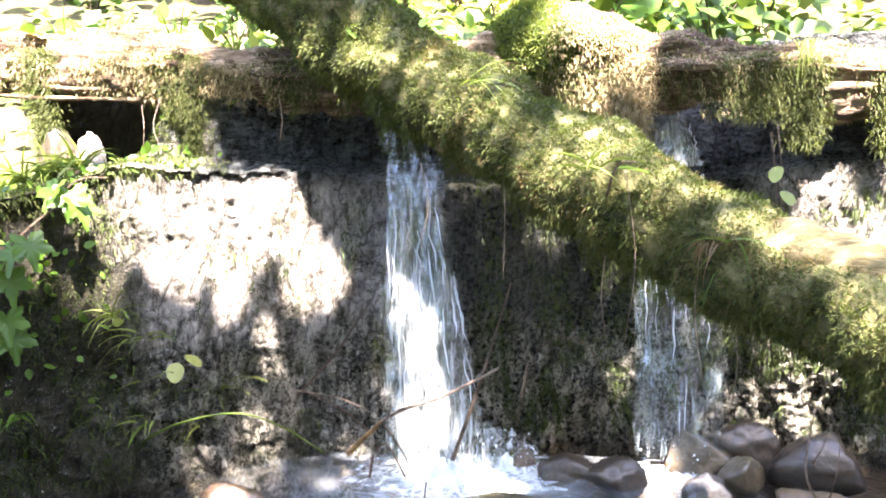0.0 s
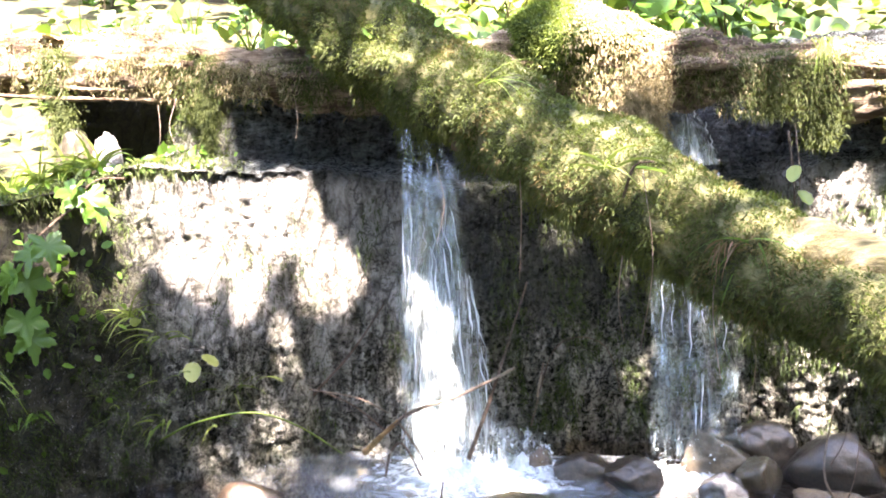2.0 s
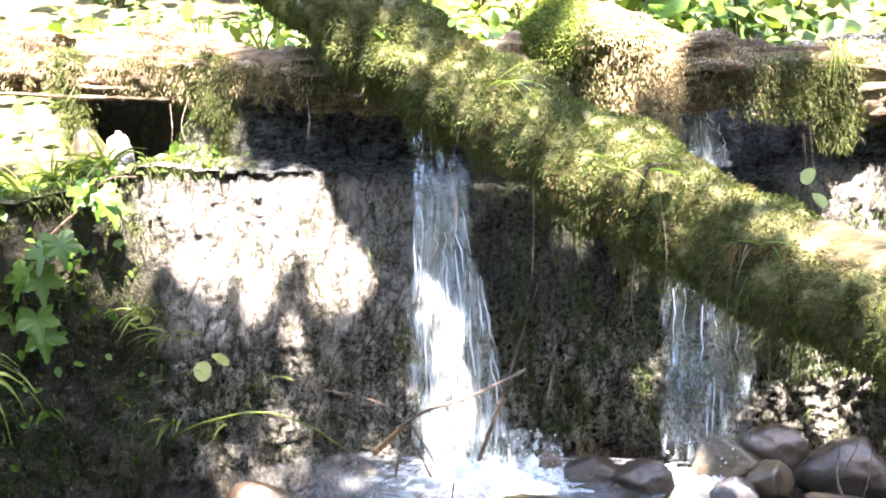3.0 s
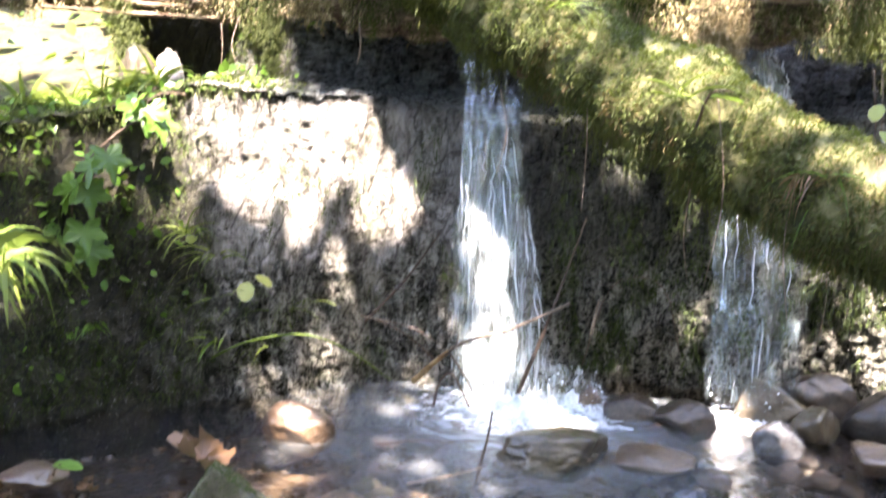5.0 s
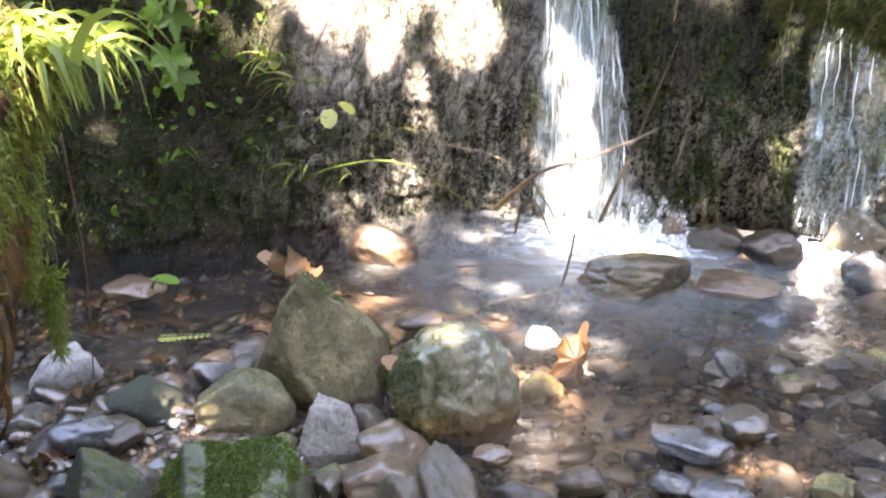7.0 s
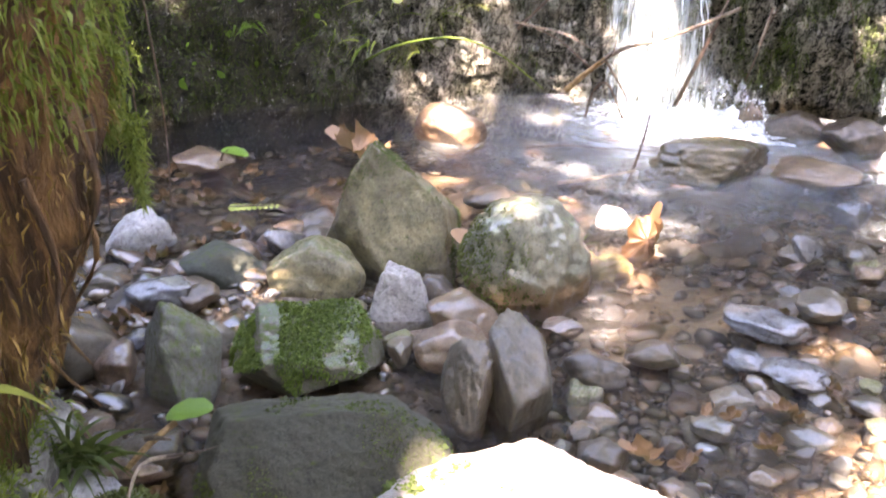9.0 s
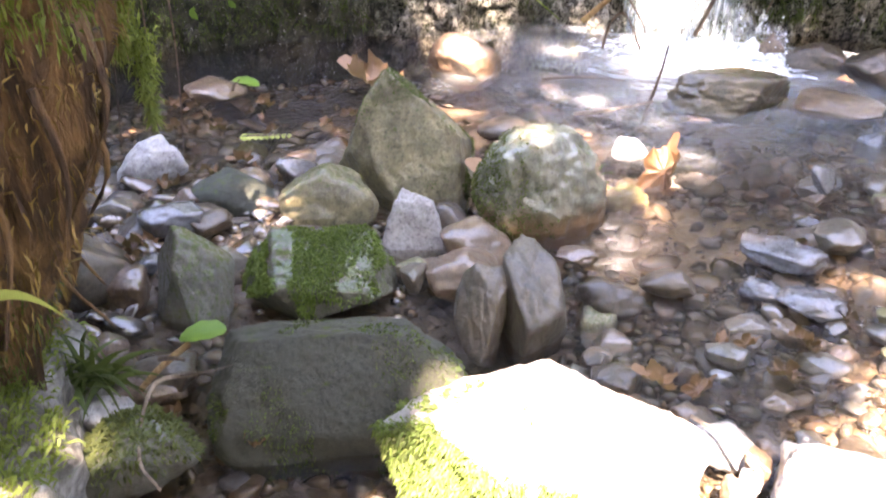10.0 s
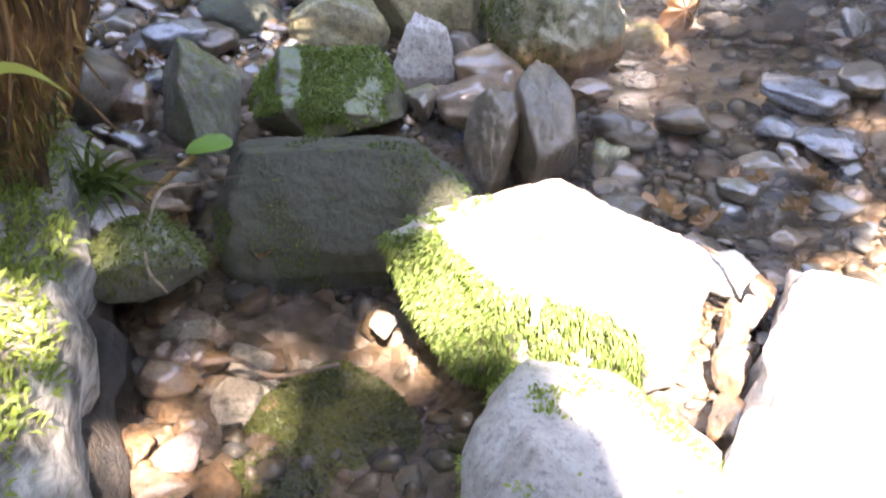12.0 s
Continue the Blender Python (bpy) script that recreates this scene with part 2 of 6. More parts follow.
    c = mix(nt, maths(nt, "MULTIPLY", algae, low), c, (0.035, 0.05, 0.016))
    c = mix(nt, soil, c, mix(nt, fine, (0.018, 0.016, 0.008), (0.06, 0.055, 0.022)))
    crack = nt.nodes.new("ShaderNodeTexVoronoi")
    crack.feature = "DISTANCE_TO_EDGE"
    bent = nt.nodes.new("ShaderNodeVectorMath")
    bent.operation = "ADD"
    nt.links.new(coords(nt, (17, 17, 7)), bent.inputs[0])
    nt.links.new(maths(nt, "MULTIPLY", noise_tex(nt, v, 22, 5, 0.7), 1.6), bent.inputs[1])
    nt.links.new(bent.outputs[0], crack.inputs["Vector"])
    crack.inputs["Scale"].default_value = 1.0
    seam = ramp(nt, crack.outputs["Distance"], [(0.0, (0.12, 0.11, 0.1)), (0.07, (1, 1, 1))])
    c = mix(nt, 0.85, c, mix(nt, 1.0, c, seam, "MULTIPLY"))
    # White flecks near the foot: pale grains and wet glints painted into the colour.
    fleck = ramp(nt, noise_tex(nt, coords(nt, (60, 60, 30)), 2.2, 3, 0.6), [(0.62, (0, 0, 0)), (0.68, (0.55, 0.55, 0.55))])
    c = mix(nt, maths(nt, "MULTIPLY", fleck, low), c, (0.62, 0.62, 0.58))
    pit = ramp(nt, noise_tex(nt, coords(nt, (55, 55, 22)), 1.0, 4, 0.7, 0.6), [(0.36, (0.25, 0.23, 0.2)), (0.46, (1, 1, 1))])
    c = mix(nt, maths(nt, "ADD", maths(nt, "MULTIPLY", low, 0.7), 0.3), c, mix(nt, 1.0, c, pit, "MULTIPLY"))
    nt.links.new(c, b.inputs["Base Color"])
    nt.links.new(maths(nt, "ADD", maths(nt, "MULTIPLY", soil, 0.4), maths(nt, "ADD", maths(nt, "MULTIPLY", fine, 0.4), 0.08)), b.inputs["Roughness"])
    bump(nt, b, maths(nt, "ADD", maths(nt, "ADD", run, maths(nt, "MULTIPLY", seam, 0.8)), maths(nt, "MULTIPLY", fine, 2.2)), 1.0, 0.016)
    return m


def bed_material():
    m, nt, b = nodes_of("stream_bed")
    v = coords(nt)
    cell = nt.nodes.new("ShaderNodeTexVoronoi")
    cell.inputs["Scale"].default_value = 42
    nt.links.new(v, cell.inputs["Vector"])
    sep = nt.nodes.new("ShaderNodeSeparateColor")
    nt.links.new(cell.outputs["Color"], sep.inputs[0])
    c = ramp(nt, sep.outputs[0], [(0.0, (0.035, 0.028, 0.022)), (0.4, (0.1, 0.075, 0.055)), (0.75, (0.09, 0.082, 0.075)), (1.0, (0.24, 0.19, 0.155))])
    c = mix(nt, noise_tex(nt, v, 6, 5), c, (0.1, 0.07, 0.045))
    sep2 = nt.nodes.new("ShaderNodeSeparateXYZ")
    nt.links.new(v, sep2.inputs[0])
    # The bed turns near-black towards the back and the left.
    back_left = maths(nt, "ADD", maths(nt, "MULTIPLY", sep2.outputs[0], -0.8), maths(nt, "ADD", sep2.outputs[1], noise_tex(nt, v, 4, 4)))
    c = mix(nt, ramp(nt, back_left, [(0.15, (0, 0, 0)), (0.4, (0.92, 0.92, 0.92))]), c, (0.016, 0.013, 0.01))
    sand = nt.nodes.new("ShaderNodeVectorMath")
    sand.operation = "DISTANCE"
    nt.links.new(v, sand.inputs[0])
    sand.inputs[1].default_value = (0.42, -1.12, -0.03)
    sand = maths(nt, "ADD", sand.outputs["Value"], maths(nt, "MULTIPLY", noise_tex(nt, v, 9, 5, 0.65), 0.25))
    c = mix(nt, ramp(nt, sand, [(0.28, (0.8, 0.8, 0.8)), (0.42, (0, 0, 0))]), c, mix(nt, noise_tex(nt, v, 60, 6, 0.7), (0.16, 0.115, 0.07), (0.44, 0.34, 0.23)))
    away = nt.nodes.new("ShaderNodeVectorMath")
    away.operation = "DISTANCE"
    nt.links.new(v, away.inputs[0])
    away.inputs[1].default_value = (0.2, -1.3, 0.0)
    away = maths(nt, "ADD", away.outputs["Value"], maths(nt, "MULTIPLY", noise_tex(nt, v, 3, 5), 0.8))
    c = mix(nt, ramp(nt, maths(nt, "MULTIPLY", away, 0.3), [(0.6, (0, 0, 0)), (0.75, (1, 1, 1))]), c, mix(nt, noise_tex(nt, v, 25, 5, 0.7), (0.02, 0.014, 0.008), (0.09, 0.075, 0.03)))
    nt.links.new(c, b.inputs["Base Color"])
    b.inputs["Roughness"].default_value = 0.35
    bump(nt, b, maths(nt, "SUBTRACT", maths(nt, "MULTIPLY", noise_tex(nt, v, 90, 5), 0.4), cell.outputs["Distance"]), 0.7, 0.015)
    return m


def soil_material():
    m, nt, b = nodes_of("forest_soil")
    v = coords(nt)
    c = ramp(nt, noise_tex(nt, v, 12, 6, 0.7), [(0.3, (0.04, 0.028, 0.015)), (0.5, (0.1, 0.085, 0.035)), (0.7, (0.12, 0.17, 0.04))])
    nt.links.new(c, b.inputs["Base Color"])
    b.inputs["Roughness"].default_value = 0.9
    bump(nt, b, noise_tex(nt, v, 40, 6, 0.7), 0.9, 0.03)
    return m


def water_material():
    """A thin clear sheet: lets light through with a brown-grey tint, mirrors by Fresnel, ruffled."""
    m, nt, b = nodes_of("stream_water")
    nt.nodes.remove(b)
    v = coords(nt, (1, 2.2, 1))
    t = add(nt, "ShaderNodeBsdfTransparent", Color=(0.78, 0.72, 0.62, 1))
    g = add(nt, "ShaderNodeBsdfGlossy", Color=(0.95, 0.97, 1, 1), Roughness=0.05)
    bp = add(nt, "ShaderNodeBump", Strength=0.9, Distance=0.016)
    nt.links.new(maths(nt, "ADD", noise_tex(nt, v, 16, 4, 0.6, 1.0), maths(nt, "MULTIPLY", noise_tex(nt, v, 70, 4), 0.6)), bp.inputs["Height"])
    f = add(nt, "ShaderNodeFresnel", IOR=1.33)
    s = nt.nodes.new("ShaderNodeMixShader")
    for sock in (g.inputs["Normal"], f.inputs["Normal"]):
        nt.links.new(bp.outputs[0], sock)
    nt.links.new(f.outputs[0], s.inputs[0])
    nt.links.new(t.outputs[0], s.inputs[1])
    nt.links.new(g.outputs[0], s.inputs[2])
    nt.links.new(s.outputs[0], nt.nodes["Material Output"].inputs[0])
    return m


def fall_material(name, thin, thick, scale=(75, 30, 7), tint=(0.86, 0.92, 0.95), clear_top=0.0):
    """Falling water: white aerated streaks on a clear glossy film."""
    m, nt, b = nodes_of(name)
    shift = nt.nodes.new("ShaderNodeVectorMath")
    shift.operation = "ADD"
    nt.links.new(coords(nt, scale), shift.inputs[0])
    nt.links.new(maths(nt, "MULTIPLY", nt.nodes.new("ShaderNodeObjectInfo").outputs["Random"], 40.0), shift.inputs[1])
    v = shift.outputs[0]
    f = maths(nt, "ADD", maths(nt, "MULTIPLY", noise_tex(nt, v, 1.0, 6, 0.65, 0.8), 0.6), maths(nt, "MULTIPLY", noise_tex(nt, coords(nt, (14, 14, 7)), 1.0, 4, 0.6, 1.0), 0.4))
    if clear_top:
        sep = nt.nodes.new("ShaderNodeSeparateXYZ")
        nt.links.new(coords(nt), sep.inputs[0])
        f = maths(nt, "SUBTRACT", f, ramp(nt, sep.outputs[2], [(0.58, (0, 0, 0)), (0.78, (clear_top, clear_top, clear_top))]))
    f = ramp(nt, f, [(thin, (0, 0, 0)), (thick, (1, 1, 1))])
    b.inputs["Base Color"].default_value = (*tint, 1)
    b.inputs["Roughness"].default_value = 0.25
    tr = nt.nodes.new("ShaderNodeBsdfTranslucent")
    tr.inputs[0].default_value = (*tint, 1)
    body = add(nt, "ShaderNodeMixShader", Fac=0.4)
    nt.links.new(b.outputs[0], body.inputs[1])
    nt.links.new(tr.outputs[0], body.inputs[2])
    clear = add(nt, "ShaderNodeBsdfTransparent", Color=(0.95, 0.975, 0.98, 1))
    gl = add(nt, "ShaderNodeBsdfGlossy", Color=(1, 1, 1, 1), Roughness=0.12)
    film = add(nt, "ShaderNodeMixShader", Fac=0.1)
    nt.links.new(clear.outputs[0], film.inputs[1])
    nt.links.new(gl.outputs[0], film.inputs[2])
    s = nt.nodes.new("ShaderNodeMixShader")
    nt.links.new(f, s.inputs[0])
    nt.links.new(film.outputs[0], s.inputs[1])
    nt.links.new(body.outputs[0], s.inputs[2])
    nt.links.new(s.outputs[0], nt.nodes["Material Output"].inputs[0])
    bump(nt, b, noise_tex(nt, v, 1.3, 4), 0.5, 0.01)
    return m


def veil_material():
    """Air bubbles in the water, thick below the fall and thinning away from it."""
    m, nt, b = nodes_of("aerated_water")
    d = nt.nodes.new("ShaderNodeVectorMath")
    d.operation = "DISTANCE"
    nt.links.new(coords(nt), d.inputs[0])
    d.inputs[1].default_value = (0.34, -0.15, 0.0)
    near = ramp(nt, d.outputs["Value"], [(0.12, (0.75, 0.75, 0.75)), (0.4, (0.26, 0.26, 0.26)), (0.78, (0, 0, 0))])
    f = ramp(nt, noise_tex(nt, coords(nt, (7, 20, 9)), 1.0, 5, 0.65, 1.2), [(0.36, (0.15, 0.15, 0.15)), (0.66, (1, 1, 1))])
    b.inputs["Base Color"].default_value = (0.6, 0.66, 0.7, 1)
    b.inputs["Roughness"].default_value = 0.3
    s = nt.nodes.new("ShaderNodeMixShader")
    nt.links.new(maths(nt, "MULTIPLY", f, near), s.inputs[0])
    nt.links.new(nt.nodes.new("ShaderNodeBsdfTransparent").outputs[0], s.inputs[1])
    nt.links.new(b.outputs[0], s.inputs[2])
    nt.links.new(s.outputs[0], nt.nodes["Material Output"].inputs[0])
    return m


def foam_material():
    m, nt, b = nodes_of("white_foam")
    v = coords(nt)
    c = ramp(nt, noise_tex(nt, v, 30, 5, 0.7), [(0.3, (0.5, 0.58, 0.62)), (0.6, (0.9, 0.93, 0.95))])
    nt.links.new(c, b.inputs["Base Color"])
    b.inputs["Roughness"].default_value = 0.35
    bump(nt, b, noise_tex(nt, v, 60, 5, 0.7), 0.8, 0.01)
    return m


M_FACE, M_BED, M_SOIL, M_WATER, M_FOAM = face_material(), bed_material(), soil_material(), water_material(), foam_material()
M_FALL = fall_material("falling_water", 0.48, 0.68, (95, 30, 3.5), tint=(0.74, 0.8, 0.83), clear_top=0.16)
M_FALL_CORE = fall_material("dense_falling_water", 0.47, 0.68, (60, 30, 6), (0.8, 0.84, 0.86))
M_FOAM_EDGE = fall_material("foam_edge", 0.44, 0.56, (30, 30, 30), (0.88, 0.92, 0.94))
M_FALL_SPLASH = fall_material("splashing_water", 0.47, 0.68, (90, 60, 55), (0.85, 0.89, 0.91))
M_FALL_THIN = fall_material("thin_falling_water", 0.55, 0.72, (80, 30, 3.5), tint=(0.66, 0.8, 0.86))
M_BARE = wood_material("bare_log_wood", (0.12, 0.1, 0.04), (0.42, 0.34, 0.18), (10, 30, 30), 0.8)
M_MOSS_STRAW = leaf_material("straw_moss", (0.3, 0.23, 0.12), (0.58, 0.48, 0.3), 0.25, 0.8)


# ---- mesh tools ----
rng = np.random.default_rng(7)


def fbm(x, y, z, scale, octaves=4):
    return noise.fractal(Vector((x * scale, y * scale, z * scale)), 1.0, 2.0, octaves)


def lerp(x, table):
    """Piecewise-linear look-up in pairs (x, value)."""
    return float(np.interp(x, [a for a, _ in table], [b for _, b in table]))


def link(name, me, material, parent=None, label="", smooth=True):
    me.materials.append(material)
    if smooth:
        me.shade_smooth()
    ob = new(name, me)
    ob.parent = parent
    return tagged(ob, label)


def mesh(name, verts, faces):
    me = bpy.data.meshes.new(name)
    me.from_pydata([tuple(v) for v in verts], [], [tuple(f) for f in faces])
    me.update()
    return me


def part(name, bm, material, parent=None, label=""):
    me = bpy.data.meshes.new(name)
    bm.to_mesh(me)
    bm.free()
    return link(name, me, material, parent, label)


def thing(name, label, category, group="", at=(0, 0, 0)):
    ob = new(name)
    ob.location = at
    ob.empty_display_size = 0.05
    return tagged(ob, label, category, group)


def grid(name, nu, nv, f, material, parent=None, label=""):
    verts = [f(i / (nu - 1), j / (nv - 1)) for j in range(nv) for i in range(nu)]
    faces = [(j * nu + i, j * nu + i + 1, (j + 1) * nu + i + 1, (j + 1) * nu + i) for j in range(nv - 1) for i in range(nu - 1)]
    return link(name, mesh(name, verts, faces), material, parent, label)


def tube_data(points, radii, sides=10, rough=0.0, scale=8.0, squash=1.0, along=1.0):
    """A closed tube along points with given radii and an uneven skin."""
    pts = [Vector(p) for p in points]
    verts, faces = [], []
    for i, p in enumerate(pts):
        d = (pts[min(i + 1, len(pts) - 1)] - pts[max(i - 1, 0)]).normalized()
        a = d.cross(Vector((0, 0, 1)) if abs(d.z) < 0.9 else Vector((1, 0, 0))).normalized()
        b = a.cross(d)
        for k in range(sides):
            t = 2 * math.pi * k / sides
            o = a * math.cos(t) + b * math.sin(t) * squash
            q = p + o * radii[i]
            r = radii[i] * (1 + rough * fbm(q.x * along, q.y, q.z, scale)) if rough else radii[i]
            verts.append(p + o * r)
    for i in range(len(pts) - 1):
        for k in range(sides):
            n = (k + 1) % sides
            faces.append((i * sides + k, (i + 1) * sides + k, (i + 1) * sides + n, i * sides + n))
    faces.append(tuple(range(sides)))
    faces.append(tuple(range((len(pts) - 1) * sides, len(pts) * sides))[::-1])
    return verts, faces


def spline(ctrl, n):
    """Points on a smooth curve through the control points."""
    c = [Vector(p) for p in ctrl]
    c = [2 * c[0] - c[1]] + c + [2 * c[-1] - c[-2]]
    out = []
    for i in range(n):
        u = i / (n - 1) * (len(c) - 3)
        k = min(int(u), len(c) - 4)
        t = u - k
        p0, p1, p2, p3 = c[k:k + 4]
        out.append(0.5 * (2 * p1 + (p2 - p0) * t + (2 * p0 - 5 * p1 + 4 * p2 - p3) * t * t + (3 * p1 - p0 - 3 * p2 + p3) * t ** 3))
    return out


def tube(name, ctrl, r0, r1, material, parent=None, label="", sides=8, n=14, rough=0.15, scale=30.0):
    pts = spline(ctrl, n)
    me = mesh(name, *tube_data(pts, [r0 + (r1 - r0) * i / (n - 1) for i in range(n)], sides, rough, scale))
    return link(name, me, material, parent, label)


def samples(ob, n, keep=None):
    """n points spread evenly on a mesh object, with their normals, as arrays."""
    me = ob.data
    me.calc_loop_triangles()
    v = np.array([tuple(x.co) for x in me.vertices])
    t = np.array([tuple(x.vertices) for x in me.loop_triangles])
    a, b, c = v[t[:, 0]], v[t[:, 1]], v[t[:, 2]]
    cr = np.cross(b - a, c - a)
    area = np.linalg.norm(cr, axis=1)
    k = rng.choice(len(t), n, p=area / area.sum())
    u, w = rng.random(n), rng.random(n)
    s = u + w > 1
    u[s], w[s] = 1 - u[s], 1 - w[s]
    p = a[k] + (b - a)[k] * u[:, None] + (c - a)[k] * w[:, None]
    nr = cr[k] / np.maximum(area[k], 1e-12)[:, None]
    m = np.array(ob.matrix_basis)
    p, nr = p @ m[:3, :3].T + m[:3, 3], nr @ m[:3, :3].T
    nr /= np.maximum(np.linalg.norm(nr, axis=1), 1e-9)[:, None]
    if keep is not None:
        ok = keep(p, nr)
        p, nr = p[ok], nr[ok]
    return p, nr


def fast_mesh(name, verts, quads=None, tris=None):
    me = bpy.data.meshes.new(name)
    nq, ntri = (0 if quads is None else len(quads)), (0 if tris is None else len(tris))
    loops = np.concatenate([x.ravel() for x in (quads, tris) if x is not None]).astype(np.int32)
    starts = np.concatenate([np.arange(nq) * 4, nq * 4 + np.arange(ntri) * 3]).astype(np.int32)
    me.vertices.add(len(verts))
    me.vertices.foreach_set("co", np.asarray(verts, np.float32).ravel())
    me.loops.add(len(loops))
    me.loops.foreach_set("vertex_index", loops)
    me.polygons.add(nq + ntri)
    me.polygons.foreach_set("loop_start", starts)
    me.update(calc_edges=True)
    return me


def blades(name, p, nr, length, width, material, parent=None, label="", droop=0.5, spread=0.8, up=0.0):
    """Tufts: a short bent blade at each point, drooping by gravity."""
    n = len(p)
    d = nr + rng.normal(0, spread, (n, 3)) + np.array([0, 0, up])
    d /= np.linalg.norm(d, axis=1)[:, None]
    ln = length * (0.5 + rng.random(n))[:, None]
    side = np.cross(d, rng.normal(0, 1, (n, 3)))
    side /= np.maximum(np.linalg.norm(side, axis=1), 1e-6)[:, None]
    side *= width * (0.6 + 0.8 * rng.random(n))[:, None] * 0.5
    g = np.array([0, 0, -1.0])
    mid = p + d * ln * 0.5 + g * ln * 0.1 * droop
    tip = mid + (d * (1 - droop) + g * droop) * ln * 0.55
    base = p - nr * 0.004
    verts = np.stack([base, mid + side * 1.25, tip, mid - side * 1.25], 1).reshape(-1, 3)
    i = np.arange(n)[:, None] * 4
    me = fast_mesh(name, verts, None, np.concatenate([i + np.array([[0, 1, 3]]), i + np.array([[3, 1, 2]])]))
    return link(name, me, material, parent, label, smooth=False)


LEAF = np.array([(0, 0, 0), (0.28, 0.25, 0.05), (0.3, 0.6, 0.03), (0, 1, -0.08), (-0.3, 0.6, 0.03), (-0.28, 0.25, 0.05), (0, 0.5, -0.03)])
LEAF_TRIS = np.array([(0, 1, 6), (1, 2, 6), (2, 3, 6), (3, 4, 6), (4, 5, 6), (5, 0, 6)])


def leaf_cloud(name, p, size, material, parent=None, label="", flat=0.5, toward=(0, 0, 1)):
    """Many small pointed leaves, each with its own turn; flat: how far they lie across the given way."""
    n = len(p)
    z = rng.normal(0, 1, (n, 3)) * (1 - flat) + np.array(toward) * flat * 2
    z /= np.linalg.norm(z, axis=1)[:, None]
    y = np.cross(z, rng.normal(0, 1, (n, 3)))
    y /= np.linalg.norm(y, axis=1)[:, None]
    x = np.cross(y, z)
    s = (size * (0.6 + 0.8 * rng.random(n)))[:, None, None]
    frame3 = np.stack([x, y, z], 1)
    verts = np.einsum("kj,njc->nkc", LEAF, frame3) * s + p[:, None, :]
    tris = (np.arange(n)[:, None, None] * len(LEAF) + LEAF_TRIS[None]).reshape(-1, 3)
    return link(name, fast_mesh(name, verts.reshape(-1, 3), None, tris), material, parent, label, smooth=False)


LOBES = [(0, 1.0), (13, 0.66), (27, 0.47), (42, 0.66), (57, 0.84), (70, 0.6), (88, 0.42), (106, 0.54), (124, 0.62), (146, 0.42), (168, 0.2), (180, 0.05)]


def lobed_leaf_mesh(name, fold=0.2):
    """A five-lobed leaf 1 long with toothed edges, folded along its rib; the stalk is at the origin."""
    bm = bmesh.new()
    centre = bm.verts.new((0, 0.12, -0.02))
    ring, k = [], 60
    for i in range(k):
        a = -180 + 360 * i / k
        r = lerp(abs(a), LOBES) * (1 + (0.05 if i % 2 else -0.05))
        x, y = math.sin(radians(a)) * r, math.cos(radians(a)) * r
        ring.append(bm.verts.new((x, y, fold * abs(x) - 0.3 * y * y + 0.03 * math.sin(a * 0.2))))
    for i in range(k):
        bm.faces.new((centre, ring[(i + 1) % k], ring[i]))
    me = bpy.data.meshes.new(name)
    bm.to_mesh(me)
    bm.free()
    return me


def curled_leaf_mesh(name, bend=0.3):
    """A dead lobed leaf 1 long, rolled about its rib, with ribs and puckers."""
    bm = bmesh.new()
    centre, rings, k = bm.verts.new((0, 0.12, 0)), [], 56
    for share in (0.35, 0.7, 1.0):
        ring = []
        for i in range(k):
            a = -180 + 360 * i / k
            r = share * lerp(abs(a), LOBES) * (1 + (0.07 if i % 2 else -0.07) * share)
            x, y = math.sin(radians(a)) * r, 0.12 * (1 - share) + math.cos(radians(a)) * r
            pucker = 0.07 * share * math.sin(radians(a) * 9) + 0.05 * math.sin(y * 11)
            ring.append(bm.verts.new((bend * math.sin(x / bend), y - 0.1 * pucker, bend * (1 - math.cos(x / bend)) * 0.9 + pucker + 0.12 * y * y)))
        rings.append(ring)
    for i in range(k):
        j = (i + 1) % k
        bm.faces.new((centre, rings[0][j], rings[0][i]))
        for lo, hi in zip(rings, rings[1:]):
            bm.faces.new((lo[i], lo[j], hi[j], hi[i]))
    me = bpy.data.meshes.new(name)
    bm.to_mesh(me)
    bm.free()
    return me


def oval_leaf_mesh(name):
    bm = bmesh.new()
    centre = bm.verts.new((0, 0.5, -0.03))
    ring = []
    for i in range(18):
        a = 2 * math.pi * i / 18
        x, y = 0.36 * math.sin(a) * (1 + 0.06 * (-1) ** i), 0.5 - 0.5 * math.cos(a)
        ring.append(bm.verts.new((x, y, 0.15 * abs(x) - 0.2 * (y - 0.5) ** 2)))
    for i in range(18):
        bm.faces.new((centre, ring[i], ring[(i + 1) % 18]))
    me = bpy.data.meshes.new(name)
    bm.to_mesh(me)
    bm.free()
    return me


